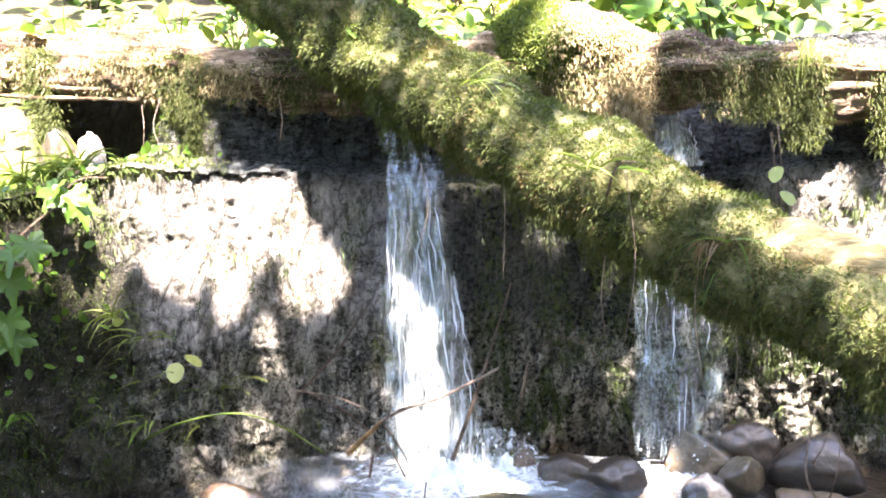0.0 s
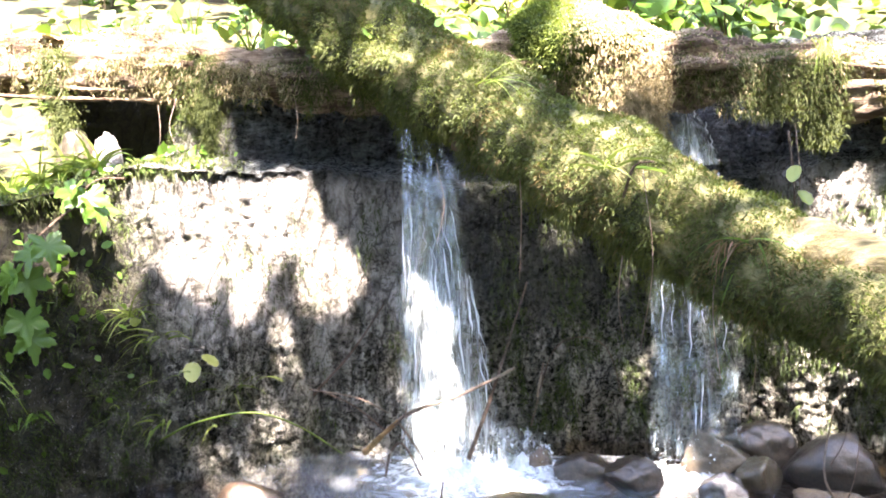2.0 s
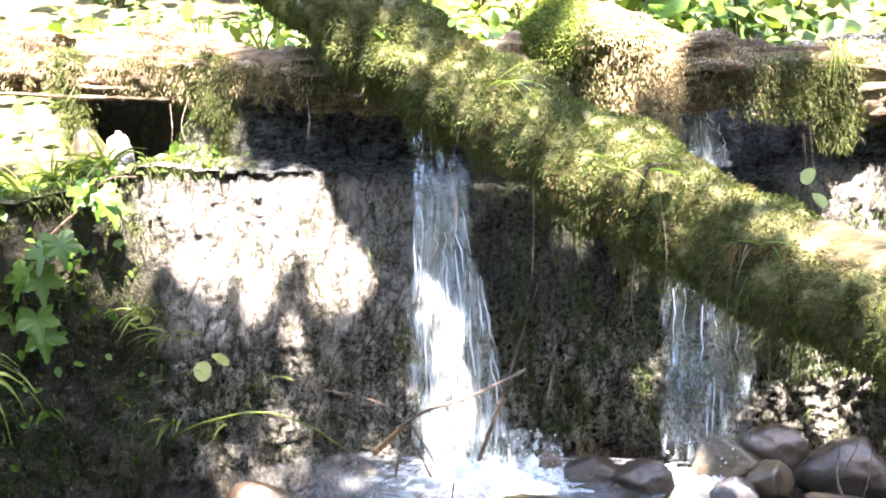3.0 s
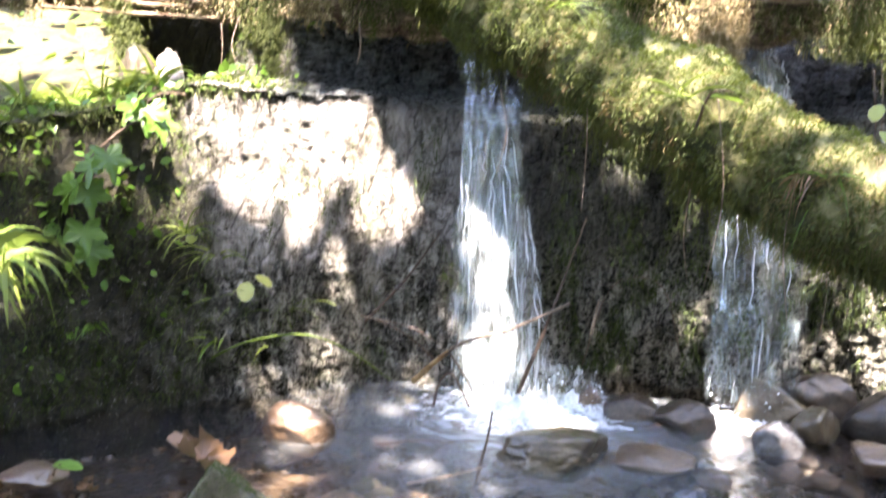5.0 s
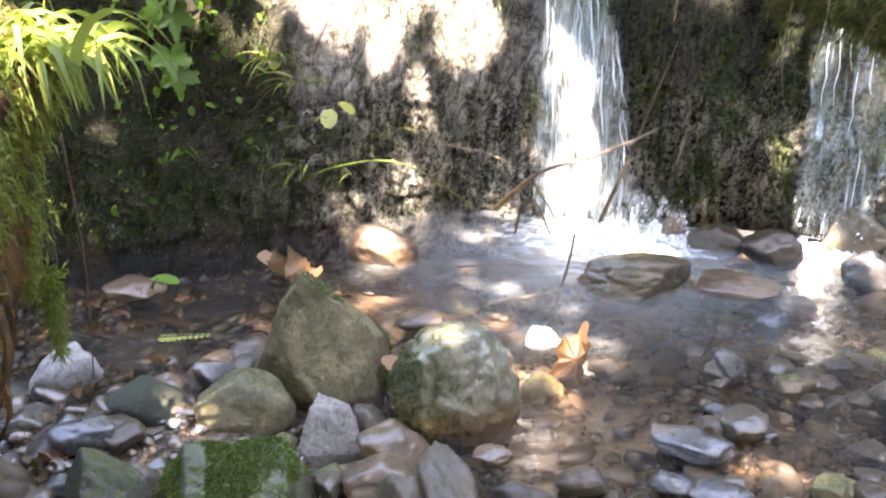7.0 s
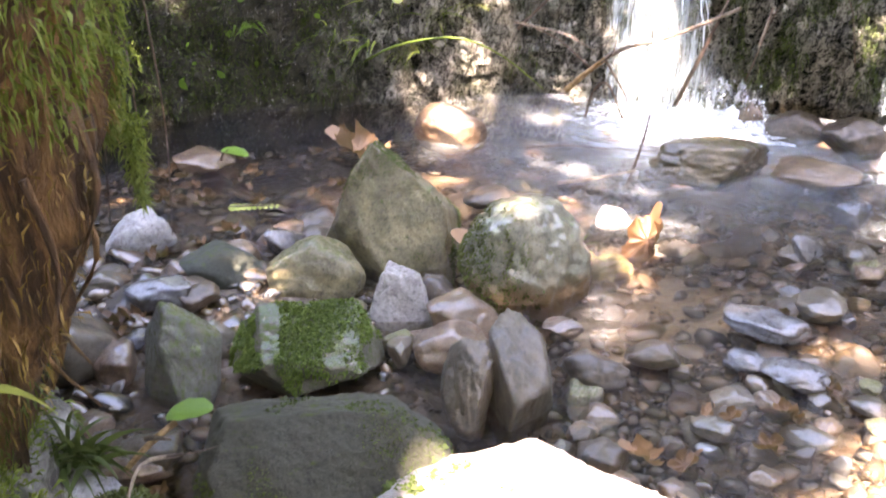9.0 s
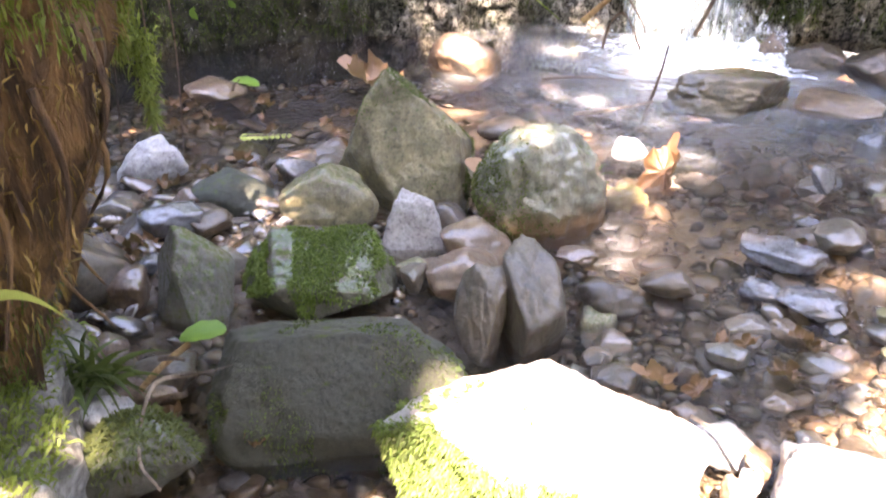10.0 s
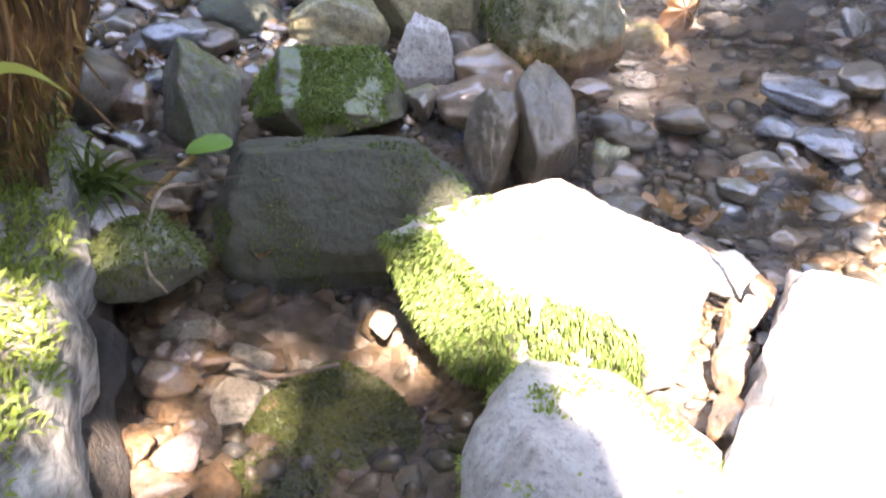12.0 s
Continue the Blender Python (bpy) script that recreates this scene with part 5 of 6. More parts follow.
# ---- the stump and the old log by the water ----
def stump():
    st = thing("tree_stump", "rotten brown stump overhanging the water, mossy on top", "stump")
    prof = [(-0.1, 0.2), (0.0, 0.22), (0.15, 0.21), (0.3, 0.27), (0.45, 0.345), (0.6, 0.415), (0.74, 0.45), (0.83, 0.41), (0.9, 0.28), (0.94, 0.02)]

    def f(u, v):
        a, z = 2 * math.pi * u, -0.1 + 1.04 * v
        r = lerp(z, prof)
        r *= 1 + 0.09 * math.sin(7 * a + 2 * fbm(0, 0, z, 3)) * (1 - z) + 0.14 * fbm(math.cos(a), math.sin(a), z, 2.2) + 0.16 * fbm(math.cos(a) * 5, math.sin(a) * 5, z, 1.6, 4) - 0.1 * max(0, fbm(math.cos(a) * 9, math.sin(a) * 9, z * 0.6, 2.0, 3)) + 0.05 * fbm(math.cos(a) * 3, math.sin(a) * 3, z * 3, 5, 4)
        return Vector((-0.52 + r * math.cos(a), -2.03 + r * math.sin(a), z))
    body = grid("stump_body", 300, 170, f, M_ROT, st)
    p, n = samples(body, 115000, lambda p, n: p[:, 0] + p[:, 1] * -0.2 > -0.5)
    c = np.array([fbm(a[0], a[1], a[2], 3, 3) for a in p])
    top = p[:, 2] + 0.35 * c + 0.45 * (p[:, 1] + 2.0) > 0.54
    k = rng.random(len(p)) < 0.6
    blades("moss", p[top & k], n[top & k], 0.018, 0.0029, M_MOSS_BRIGHT, st, "bright green moss", 0.7, 0.8)
    blades("moss", p[top & ~k], n[top & ~k], 0.03, 0.0022, M_MOSS_BRIGHT, st, "yellow-green moss", 0.8, 0.8)
    under = ~top & (rng.random(len(p)) < 0.22) & (p[:, 2] > 0.15)
    blades("fibre_mat", p[under], n[under], 0.024, 0.002, M_FIBRE, st, "brown hanging fibres of rotten wood", 0.85, 0.5)
    side = ~top & (c > -0.02) & (rng.random(len(p)) < 0.5) & (p[:, 2] > 0.1)
    blades("moss", p[side], n[side], 0.018, 0.0022, M_MOSS_MID, st, "olive moss down the side", 0.8, 0.8)
    for i in range(30):
        a, z = random.uniform(-1.3, 1.3), random.uniform(0.2, 0.62)
        r = lerp(z, prof) * random.uniform(1.0, 1.1)
        q, side = Vector((-0.52 + r * math.cos(a), -2.03 + r * math.sin(a), z)), Vector((-math.sin(a), math.cos(a), 0))
        out, w, ln = Vector((math.cos(a), math.sin(a), 0)), random.uniform(0.012, 0.028), random.uniform(0.1, 0.24)
        vs, fs = [], []
        for j in range(6):
            f = j / 5
            c0 = q + Vector((0, 0, -ln * f)) + out * (0.02 * math.sin(3 * f) - 0.05 * f) + side * 0.012 * fbm(i, f * 3, 0, 1)
            h = side * w * (1 - f ** 1.6) * (1 + 0.35 * fbm(f * 5, i, 3, 1)) + side * 0.001
            vs += [c0 - h, c0 + h, c0 + h - out * 0.008, c0 - h - out * 0.008]
            if j:
                e = len(vs) - 8
                fs += [(e + k, e + (k + 1) % 4, e + 4 + (k + 1) % 4, e + 4 + k) for k in range(4)]
        fs += [(0, 3, 2, 1), (20, 21, 22, 23)]
        link("splinter", mesh("splinter", vs, fs), M_ROT, st, "hanging brown shard of rotten wood", smooth=False)
    for x, y, z, w, ln, cnt in ((-0.21, -1.77, 0.6, 0.035, 0.12, 2600), (-0.26, -1.84, 0.56, 0.035, 0.2, 2600), (-0.2, -1.74, 0.5, 0.018, 0.12, 900)):
        q = np.stack([rng.normal(x, w * 0.6, cnt), rng.normal(y, w * 0.5, cnt), z - rng.random(cnt) ** 1.3 * ln], 1)
        q[:, :2] = np.array((x, y)) + (q[:, :2] - np.array((x, y))) * np.clip(1.15 - (z - q[:, 2:]) / ln, 0.15, 1)
        blades("moss", q, np.tile((0.3, -0.3, 0.1), (cnt, 1)), 0.018, 0.002, M_MOSS_BRIGHT, st, "hanging clump of bright moss", 0.5, 1.1)
    for i in range(12):
        a, z = random.uniform(-1.2, 1.2), random.uniform(0.25, 0.6)
        r = lerp(z, prof) * 1.02
        q = Vector((-0.52 + r * math.cos(a), -2.03 + r * math.sin(a), z))
        tube("root", [q, q + Vector((random.uniform(-0.03, 0.03), random.uniform(-0.03, 0.03), -0.1)), q + Vector((random.uniform(-0.06, 0.04), random.uniform(-0.05, 0.05), -0.14 - 0.1 * random.random()))], 0.006, 0.0015, M_ROT, st, "", 6, 8)
    return st


def silver_log():
    lg = thing("old_log", "silvery weathered log lying in the water, mossy along the top", "log")
    axis = spline([(-0.4, -1.86, 0.0), (-0.23, -2.1, 0.03), (-0.05, -2.34, 0.04), (0.09, -2.57, 0.05), (0.29, -2.97, 0.08)], 40)
    core = link("trunk", mesh("trunk", *tube_data(axis, [0.1 + 0.006 * math.sin(i) for i in range(40)], 28, 0.2, 12)), M_SILVER, lg)
    # Added dark tube: stands in for the deep shadow between log and pool.
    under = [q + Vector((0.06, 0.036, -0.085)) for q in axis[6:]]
    link("underside", mesh("underside", *tube_data(under, [0.062 + 0.006 * math.sin(i * 1.3) for i in range(len(under))], 22, 0.3, 14)), M_LOG_SHADE, lg, "dark rotten flank below the waterline")
    p, n = samples(core, 62000, lambda p, n: n[:, 0] * 0.87 + n[:, 1] * 0.5 < 0.38 + 0.25 * rng.random(len(p)))
    blades("moss", p, n, 0.028, 0.0032, M_MOSS_BRIGHT, lg, "feathery bright moss", 0.5, 0.7)


stump()
silver_log()


# ---- sticks, twigs, vines ----
def stick(label, ctrl, r0, r1, material, twigs=(), name="stick"):
    s = thing(name, label, "stick")
    tube("shaft", ctrl, r0, r1, material, s)
    for t in twigs:
        tube("twig", t, r1 * 0.8, r1 * 0.3, M_STEM, s, "", 6, 8)


stick("broken stick leaning in the falling water, pale at its tip", [(0.03, -0.2, 0.09), (0.16, -0.22, 0.215), (0.32, -0.23, 0.28), (0.47, -0.22, 0.355)], 0.006, 0.0045, M_STICK,
      [[(0.13, -0.23, 0.19), (0.16, -0.24, 0.22), (0.17, -0.24, 0.26)], [(0.14, -0.23, 0.2), (0.2, -0.25, 0.12), (0.22, -0.25, 0.06)], [(0.1, -0.22, 0.17), (0.0, -0.18, 0.23), (-0.12, -0.13, 0.26)]])
stick("dark bare stick standing in the foam", [(0.335, -0.22, 0.09), (0.405, -0.22, 0.28), (0.44, -0.14, 0.38), (0.5, -0.05, 0.56)], 0.0065, 0.002, M_STEM)
stick("orange broken end of a stick at the pool edge", [(0.035, -0.215, 0.1), (0.09, -0.22, 0.155), (0.14, -0.225, 0.2)], 0.009, 0.006, M_ORANGE, name="broken_stick")
stick("short pale upright twig in the splash", [(0.525, -0.12, 0.24), (0.535, -0.12, 0.29), (0.545, -0.12, 0.34)], 0.004, 0.003, M_STICK)
stick("dark crooked twig at the foot of the fall", [(0.09, -0.2, 0.02), (0.11, -0.21, 0.1), (0.15, -0.22, 0.13), (0.2, -0.23, 0.04)], 0.004, 0.003, M_STEM)
stick("thin pale twig lying against the face", [(-0.15, -0.1, 0.25), (0.0, -0.13, 0.235), (0.1, -0.16, 0.2)], 0.0025, 0.0015, M_STICK)
stick("thin dark twig propped on the rock face", [(-0.15, -0.06, 0.22), (-0.02, -0.08, 0.36), (0.08, -0.06, 0.5)], 0.005, 0.002, M_STEM)
stick("arching dead grass stalk over the pool", [(-0.56, -0.25, 0.14), (-0.44, -0.28, 0.205), (-0.27, -0.28, 0.24), (-0.14, -0.27, 0.2), (-0.03, -0.22, 0.1)], 0.0036, 0.002, M_GRASS)
stick("arching dark stem on the rock face", [(0.5, 0.02, 0.1), (0.58, -0.02, 0.36), (0.72, -0.0, 0.36), (0.78, 0.04, 0.16)], 0.0025, 0.0015, M_STEM)
stick("thin stem standing in the pool", [(0.27, -0.6, -0.02), (0.3, -0.58, 0.1), (0.31, -0.56, 0.17)], 0.004, 0.002, M_STEM)
stick("thin floating twig with a leaf in the pool", [(0.0, -0.5, 0.03), (0.1, -0.48, 0.04), (0.2, -0.46, 0.035)], 0.004, 0.002, M_STEM)
stick("thin brown twig lying in the shallows", [(0.13, -0.7, 0.03), (0.22, -0.66, 0.04), (0.3, -0.64, 0.06)], 0.005, 0.003, M_STICK)
stick("forked pale twig beside the slab", [(-0.09, -1.88, 0.1), (-0.12, -1.93, 0.11), (-0.1, -2.0, 0.06), (-0.05, -2.03, 0.05)], 0.003, 0.002, M_STICK, [[(-0.1, -1.9, 0.11), (-0.06, -1.89, 0.12), (-0.04, -1.87, 0.12)]])
stick("yellow broken stalk under the green leaf", [(-0.165, -1.795, 0.07), (-0.18, -1.84, 0.06), (-0.195, -1.875, 0.04)], 0.005, 0.004, M_ORANGE)
stick("thin dark twig hanging from the bank", [(-0.96, -0.32, 0.43), (-0.97, -0.34, 0.22), (-0.87, -0.4, 0.0)], 0.005, 0.003, M_STEM)
stick("thin twig lying on the pale stones", [(0.52, -1.7, 0.06), (0.57, -1.74, 0.07), (0.62, -1.77, 0.06)], 0.003, 0.002, M_STICK)
stick("dark stick lodged in the clear pool", [(0.0, -2.07, -0.015), (0.05, -2.05, -0.005), (0.1, -2.05, -0.012), (0.16, -2.0, -0.015)], 0.004, 0.002, M_STEM)


stick("forked dry grass stem standing at the water's edge", [(1.25, -0.55, -0.02), (1.24, -0.54, 0.1), (1.2, -0.53, 0.2), (1.22, -0.52, 0.36)], 0.004, 0.002, M_STICK, [[(1.24, -0.54, 0.1), (1.27, -0.53, 0.2), (1.28, -0.52, 0.34)], [(1.215, -0.53, 0.22), (1.24, -0.53, 0.27), (1.25, -0.53, 0.33)]])


def hanging_vine(label, x, y, z, length, sway, material=M_STICK):
    s = thing("vine", label, "vine", "hanging stems")
    tube("stem", [(x, y, z), (x + sway, y - 0.02, z - length * 0.5), (x - sway * 0.3, y - 0.01, z - length)], 0.0018, 0.0009, material, s, "", 6, 12)


for x, y, z, ln, sw in ((0.5, -0.4, 0.98, 0.34, 0.006), (0.78, -0.62, 0.92, 0.4, 0.02), (0.74, -0.55, 0.72, 0.2, -0.01), (0.99, -0.72, 0.66, 0.26, 0.01), (0.27, -0.2, 0.92, 0.22, 0.02), (1.17, -0.3, 1.0, 0.3, 0.01), (0.93, -0.7, 0.78, 0.3, -0.015), (1.26, -0.98, 0.62, 0.34, 0.01), (-0.61, 0.03, 1.1, 0.14, 0.01), (-0.18, 0.03, 1.1, 0.12, 0.01), (-0.55, 0.03, 1.12, 0.18, -0.02)):
    hanging_vine("thin dry stem hanging from the log", x, y, z, ln, sw)
for k in range(3):
    hanging_vine("long dry grass stem hanging from the stump", -0.27 + 0.03 * random.gauss(0, 1), -1.6 + 0.04 * random.gauss(0, 1), 0.62 + 0.05 * random.random(), 0.25 + 0.25 * random.random(), 0.02, M_STEM)

# ---- leafy plants on the bank ----
MAPLE, OVAL, CRUMPLED = lobed_leaf_mesh("leaf"), oval_leaf_mesh("leaf"), curled_leaf_mesh("curled_leaf")


def leaf_on(parent, base, x, y, z, size, heading, pitch, material, mesh_data, roll=0):
    key = material.name + mesh_data.name
    me = leaf_on.made.get(key)
    if me is None:
        me = leaf_on.made[key] = mesh_data.copy()
        me.materials.append(material)
        me.shade_smooth()
    ob = new(base, me)
    ob.parent = parent
    ob.matrix_basis = pose(x, y, z, pitch, roll, heading) @ Matrix.Scale(size, 4)
    return ob


leaf_on.made = {}


def leafy_stem(label, ctrl, leaves, material=M_LEAF, shape=None):
    """A thin stem with placed leaves: x, y, z, size, heading, pitch."""
    s = thing("leafy_plant", label, "plant", "plants on the bank")
    tube("stem", ctrl, 0.004, 0.002, M_STEM, s, "", 6, 12)
    for x, y, z, size, heading, pitch in leaves:
        leaf_on(s, "leaf", x, y, z, size, heading, -pitch, material, shape or MAPLE)


PLANT = [(-0.78, -0.36, 0.74, 0.085, 235, 55), (-0.82, -0.35, 0.72, 0.085, 165, 45), (-0.885, -0.37, 0.66, 0.088, 155, 55), (-0.84, -0.37, 0.645, 0.085, 225, 60), (-0.9, -0.36, 0.63, 0.07, 120, 50), (-0.97, -0.37, 0.54, 0.088, 125, 50), (-0.93, -0.37, 0.545, 0.07, 210, 60), (-0.86, -0.37, 0.535, 0.085, 215, 50), (-0.85, -0.37, 0.485, 0.088, 235, 65), (-0.97, -0.37, 0.3, 0.09, 150, 55), (-0.955, -0.37, 0.275, 0.09, 185, 60)]
leafy_stem("hanging stem with bright lobed green leaves", [(-0.7, -0.15, 0.88), (-0.82, -0.32, 0.76), (-0.9, -0.35, 0.63), (-0.91, -0.35, 0.45), (-0.96, -0.35, 0.28)], PLANT)
leafy_stem("ivy stem with three lobed leaves on the bank top", [(-0.6, -0.08, 0.88), (-0.68, -0.22, 0.9), (-0.73, -0.26, 0.86)], [(-0.7, -0.27, 0.86, 0.09, 200, 50), (-0.675, -0.27, 0.83, 0.08, 240, 55), (-0.74, -0.27, 0.88, 0.08, 150, 45)])
leafy_stem("low plant with round pale green leaves", [(-0.75, -0.1, 0.5), (-0.72, -0.14, 0.6), (-0.74, -0.14, 0.74)],
           [(-0.74, -0.15, 0.7, 0.06, 160, 60), (-0.71, -0.15, 0.72, 0.05, 220, 60), (-0.7, -0.15, 0.55, 0.06, 180, 60), (-0.66, -0.15, 0.54, 0.055, 210, 60), (-0.77, -0.15, 0.62, 0.05, 140, 50), (-0.64, -0.16, 0.5, 0.05, 190, 40), (-0.78, -0.16, 0.8, 0.06, 190, 50), (-0.82, -0.17, 0.82, 0.05, 160, 50), (-0.86, -0.16, 0.78, 0.05, 200, 60)], M_LEAF_PALE, OVAL)
leafy_stem("small plant with two pale yellow leaves", [(-0.55, -0.12, 0.25), (-0.5, -0.17, 0.3), (-0.47, -0.18, 0.35)],
           [(-0.47, -0.19, 0.36, 0.07, 200, 40), (-0.44, -0.18, 0.38, 0.06, 250, 30), (-0.58, -0.17, 0.27, 0.05, 150, 50), (-0.55, -0.18, 0.22, 0.05, 190, 50)], M_LEAF_PALE, OVAL)
leafy_stem("single leaf stem growing on the mossy log", [(0.74, -0.6, 0.86), (0.76, -0.65, 0.93), (0.8, -0.66, 0.94)], [(0.76, -0.66, 0.93, 0.07, 280, 10), (0.08, -0.1, 1.3, 0.06, 200, 40), (0.3, -0.2, 1.3, 0.04, 160, 40)], M_LEAF, OVAL)
leafy_stem("fallen green leaf lying by the slab", [(-0.17, -1.855, 0.085), (-0.15, -1.85, 0.088), (-0.135, -1.845, 0.085)], [(-0.185, -1.79, 0.075, 0.07, 290, -10)], M_LEAF, OVAL)
leafy_stem("pair of low leaves beside the dark pool", [(-0.72, -0.8, 0.0), (-0.7, -0.82, 0.04), (-0.68, -0.82, 0.06)], [(-0.7, -0.82, 0.06, 0.07, 280, 10)], M_LEAF, OVAL)
leafy_stem("yellow fern frond floating in the shallows", [(-0.55, -1.04, 0.016), (-0.5, -1.02, 0.02), (-0.44, -1.0, 0.018)], [(-0.545 + 0.012 * i, -1.04 + 0.0046 * i, 0.02, 0.021 - 0.0012 * i, h, 6) for i in range(9) for h in (-15, 230)], M_LEAF_PALE, OVAL)
leafy_stem("small leafed sprig growing under the log", [(1.16, -0.28, 0.98), (1.17, -0.3, 0.86), (1.17, -0.32, 0.78)], [(1.17, -0.32, 0.9, 0.05, 150, 50), (1.18, -0.33, 0.84, 0.05, 200, 40), (1.15, -0.33, 0.8, 0.04, 170, 50)], M_LEAF_PALE, OVAL)


def dry_leaf(label, x, y, z, size, heading, pitch, shape=None, material=M_LEAF_DRY):
    ob = leaf_on(None, "fallen_leaf", x, y, z, size, heading, pitch, material, shape or MAPLE)
    tagged(ob, label, "leaf")


dry_leaf("curled orange dead leaf behind the boulder", -0.36, -0.72, 0.05, 0.13, 75, 18, CRUMPLED)
dry_leaf("crumpled orange dead leaf by the brown stone", -0.42, -0.66, 0.04, 0.09, 130, 35, CRUMPLED)
dry_leaf("upright orange-brown dead leaf in shallow water", 0.365, -0.9, 0.0, 0.105, -20, 55, CRUMPLED, M_LITTER)
dry_leaf("orange-brown dead leaf in shallow water", 0.33, -0.88, 0.02, 0.05, 320, 20, OVAL)
dry_leaf("small dark dead leaf in the clear pool", 0.02, -2.04, 0.0, 0.03, 30, 5, OVAL, M_STEM)
dry_leaf("brown dead leaf on the fallen log", -0.95, 0.12, 1.32, 0.09, 60, 15)
dry_leaf("pink dead leaf by the boulder", 0.06, -1.13, 0.06, 0.06, 60, 20, OVAL)
dry_leaf("orange dead leaf on the gravel", 0.47, -1.62, 0.04, 0.05, 100, 25, CRUMPLED)


for k in range(70):
    lx, ly = (random.uniform(-0.85, -0.3), random.uniform(-1.75, -0.75)) if k < 56 else (random.uniform(-0.2, 0.1), random.uniform(-2.0, -1.7)) if k < 62 else (random.uniform(0.4, 1.0), random.uniform(-1.8, -1.1))
    dry_leaf("small brown dead leaf lying among wet stones", lx, ly, max(bed_height(lx, ly), 0.0) + 0.015, random.uniform(0.02, 0.05), random.uniform(0, 360), random.uniform(-30, 35), CRUMPLED, M_LITTER)


def grass_tuft(label, x, y, z, n, length, lean, material=M_GRASS, width=0.005, spread=0.5, sag=0.24, root=0.015):
    """Long bent blades out of one root; each blade a tapering strip with a fold."""
    tuft = thing("grass_tuft", label, "grass", "grass tufts")
    for _ in range(n):
        vs, fs = [], []
        d = Vector(lean) + Vector((random.gauss(0, spread), random.gauss(0, spread), random.gauss(0, spread * 0.4)))
        ln, p = length * random.uniform(0.5, 1.1), Vector((x, y, z)) + Vector((random.gauss(0, root), random.gauss(0, root), 0))
        d.normalize()
        side = d.cross(Vector((random.gauss(0, 1), random.gauss(0, 1), 0.3))).normalized() * width * random.uniform(0.6, 1.2)
        for i in range(7):
            w = side * (1 - (i / 6) ** 2) + side * 0.06
            vs += [p - w, p + d.cross(side).normalized() * 0.001, p + w]
            p = p + d * ln / 6
            d = (d + Vector((0, 0, -sag))).normalized()
        for i in range(6):
            q = 3 * i
            fs += [(q, q + 1, q + 4, q + 3), (q + 1, q + 2, q + 5, q + 4)]
        link("blade", mesh("blade", vs, fs), material, tuft)


grass_tuft("bright broad-leaved grass drooping from the stump", -0.19, -1.73, 0.77, 170, 0.15, (0.5, -0.2, 0.55), M_GRASS, 0.006, 0.6, 0.5, 0.04)
grass_tuft("thin grass growing on the wet face", -0.6, -0.13, 0.32, 18, 0.16, (0.1, -0.5, 0.8))
grass_tuft("thin grass growing on the wet face", -0.55, -0.2, 0.18, 14, 0.14, (-0.2, -0.6, 0.6))
grass_tuft("small grass tuft on the mossy bank", -0.88, -0.35, 0.25, 14, 0.1, (0, -0.6, 0.5), M_LEAF)
grass_tuft("long grass on the mossy log", 0.42, -0.3, 1.12, 5, 0.22, (0.5, -0.4, 0.3), M_GRASS, 0.0028, 0.35)
grass_tuft("long grass on the mossy log", 0.7, -0.58, 0.92, 7, 0.18, (0.1, -0.6, 0.5), M_GRASS, 0.0028, 0.35)
grass_tuft("reddish dead grass on the mossy log", 0.95, -0.72, 0.78, 34, 0.09, (0, -0.5, -0.5), M_LEAF_DRY, 0.003)
grass_tuft("long grass on the mossy log", 0.98, -0.74, 0.78, 8, 0.16, (0.2, -0.5, 0.0), M_LEAF, 0.003)
grass_tuft("grass hanging over the fallen log", 1.33, 0.045, 1.22, 26, 0.12, (0, -0.5, -0.8), M_GRASS, 0.0014, 0.3)
grass_tuft("green sprouts by the sunny stone", 0.24, -1.05, 0.03, 26, 0.06, (0.2, -0.3, 0.6), M_LEAF)
grass_tuft("yellow-green blade by the stump", -0.04, -2.22, 0.42, 1, 0.1, (0.8, 0.2, 0.2), M_LEAF_PALE, 0.006, 0.1)
grass_tuft("dark ferny tuft at the water's edge", -0.26, -1.9, 0.06, 60, 0.09, (0.2, -0.2, 0.8), M_MOSS_DARK, 0.006, 0.8)
for gx, gz in ((-0.66, 0.2), (-0.58, 0.42), (-0.5, 0.28), (-0.45, 0.14), (-0.63, 0.5), (-0.38, 0.24)):
    grass_tuft("thin grass growing on the wet face", gx, lerp(gx, EDGE) + 0.06, gz, 16, 0.16, (0.15, -0.6, 0.6), M_GRASS, 0.003, 0.6)
for gx in (-1.0, -0.8, -0.62, -0.4, -0.2):
    grass_tuft("grass growing behind the fallen log", gx, 0.32, 1.2, 22, 0.26, (0.0, -0.3, 0.8))

for gx, gy, gz in ((-1.12, 0.0, 0.86), (-1.0, 0.0, 0.88), (-0.9, 0.0, 0.9), (-1.05, -0.12, 0.84), (-1.2, -0.1, 0.86), (-0.82, 0.02, 0.92)):
    grass_tuft("pale sunlit grass on top of the bank", gx, gy, gz, 40, 0.16, (0.0, -0.5, 0.5), M_GRASS, 0.006, 0.7)

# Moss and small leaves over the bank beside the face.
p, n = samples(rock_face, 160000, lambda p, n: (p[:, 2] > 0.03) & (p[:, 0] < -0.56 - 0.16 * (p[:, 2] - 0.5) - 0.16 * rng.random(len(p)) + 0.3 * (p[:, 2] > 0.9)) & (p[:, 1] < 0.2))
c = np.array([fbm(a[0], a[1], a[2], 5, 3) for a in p])
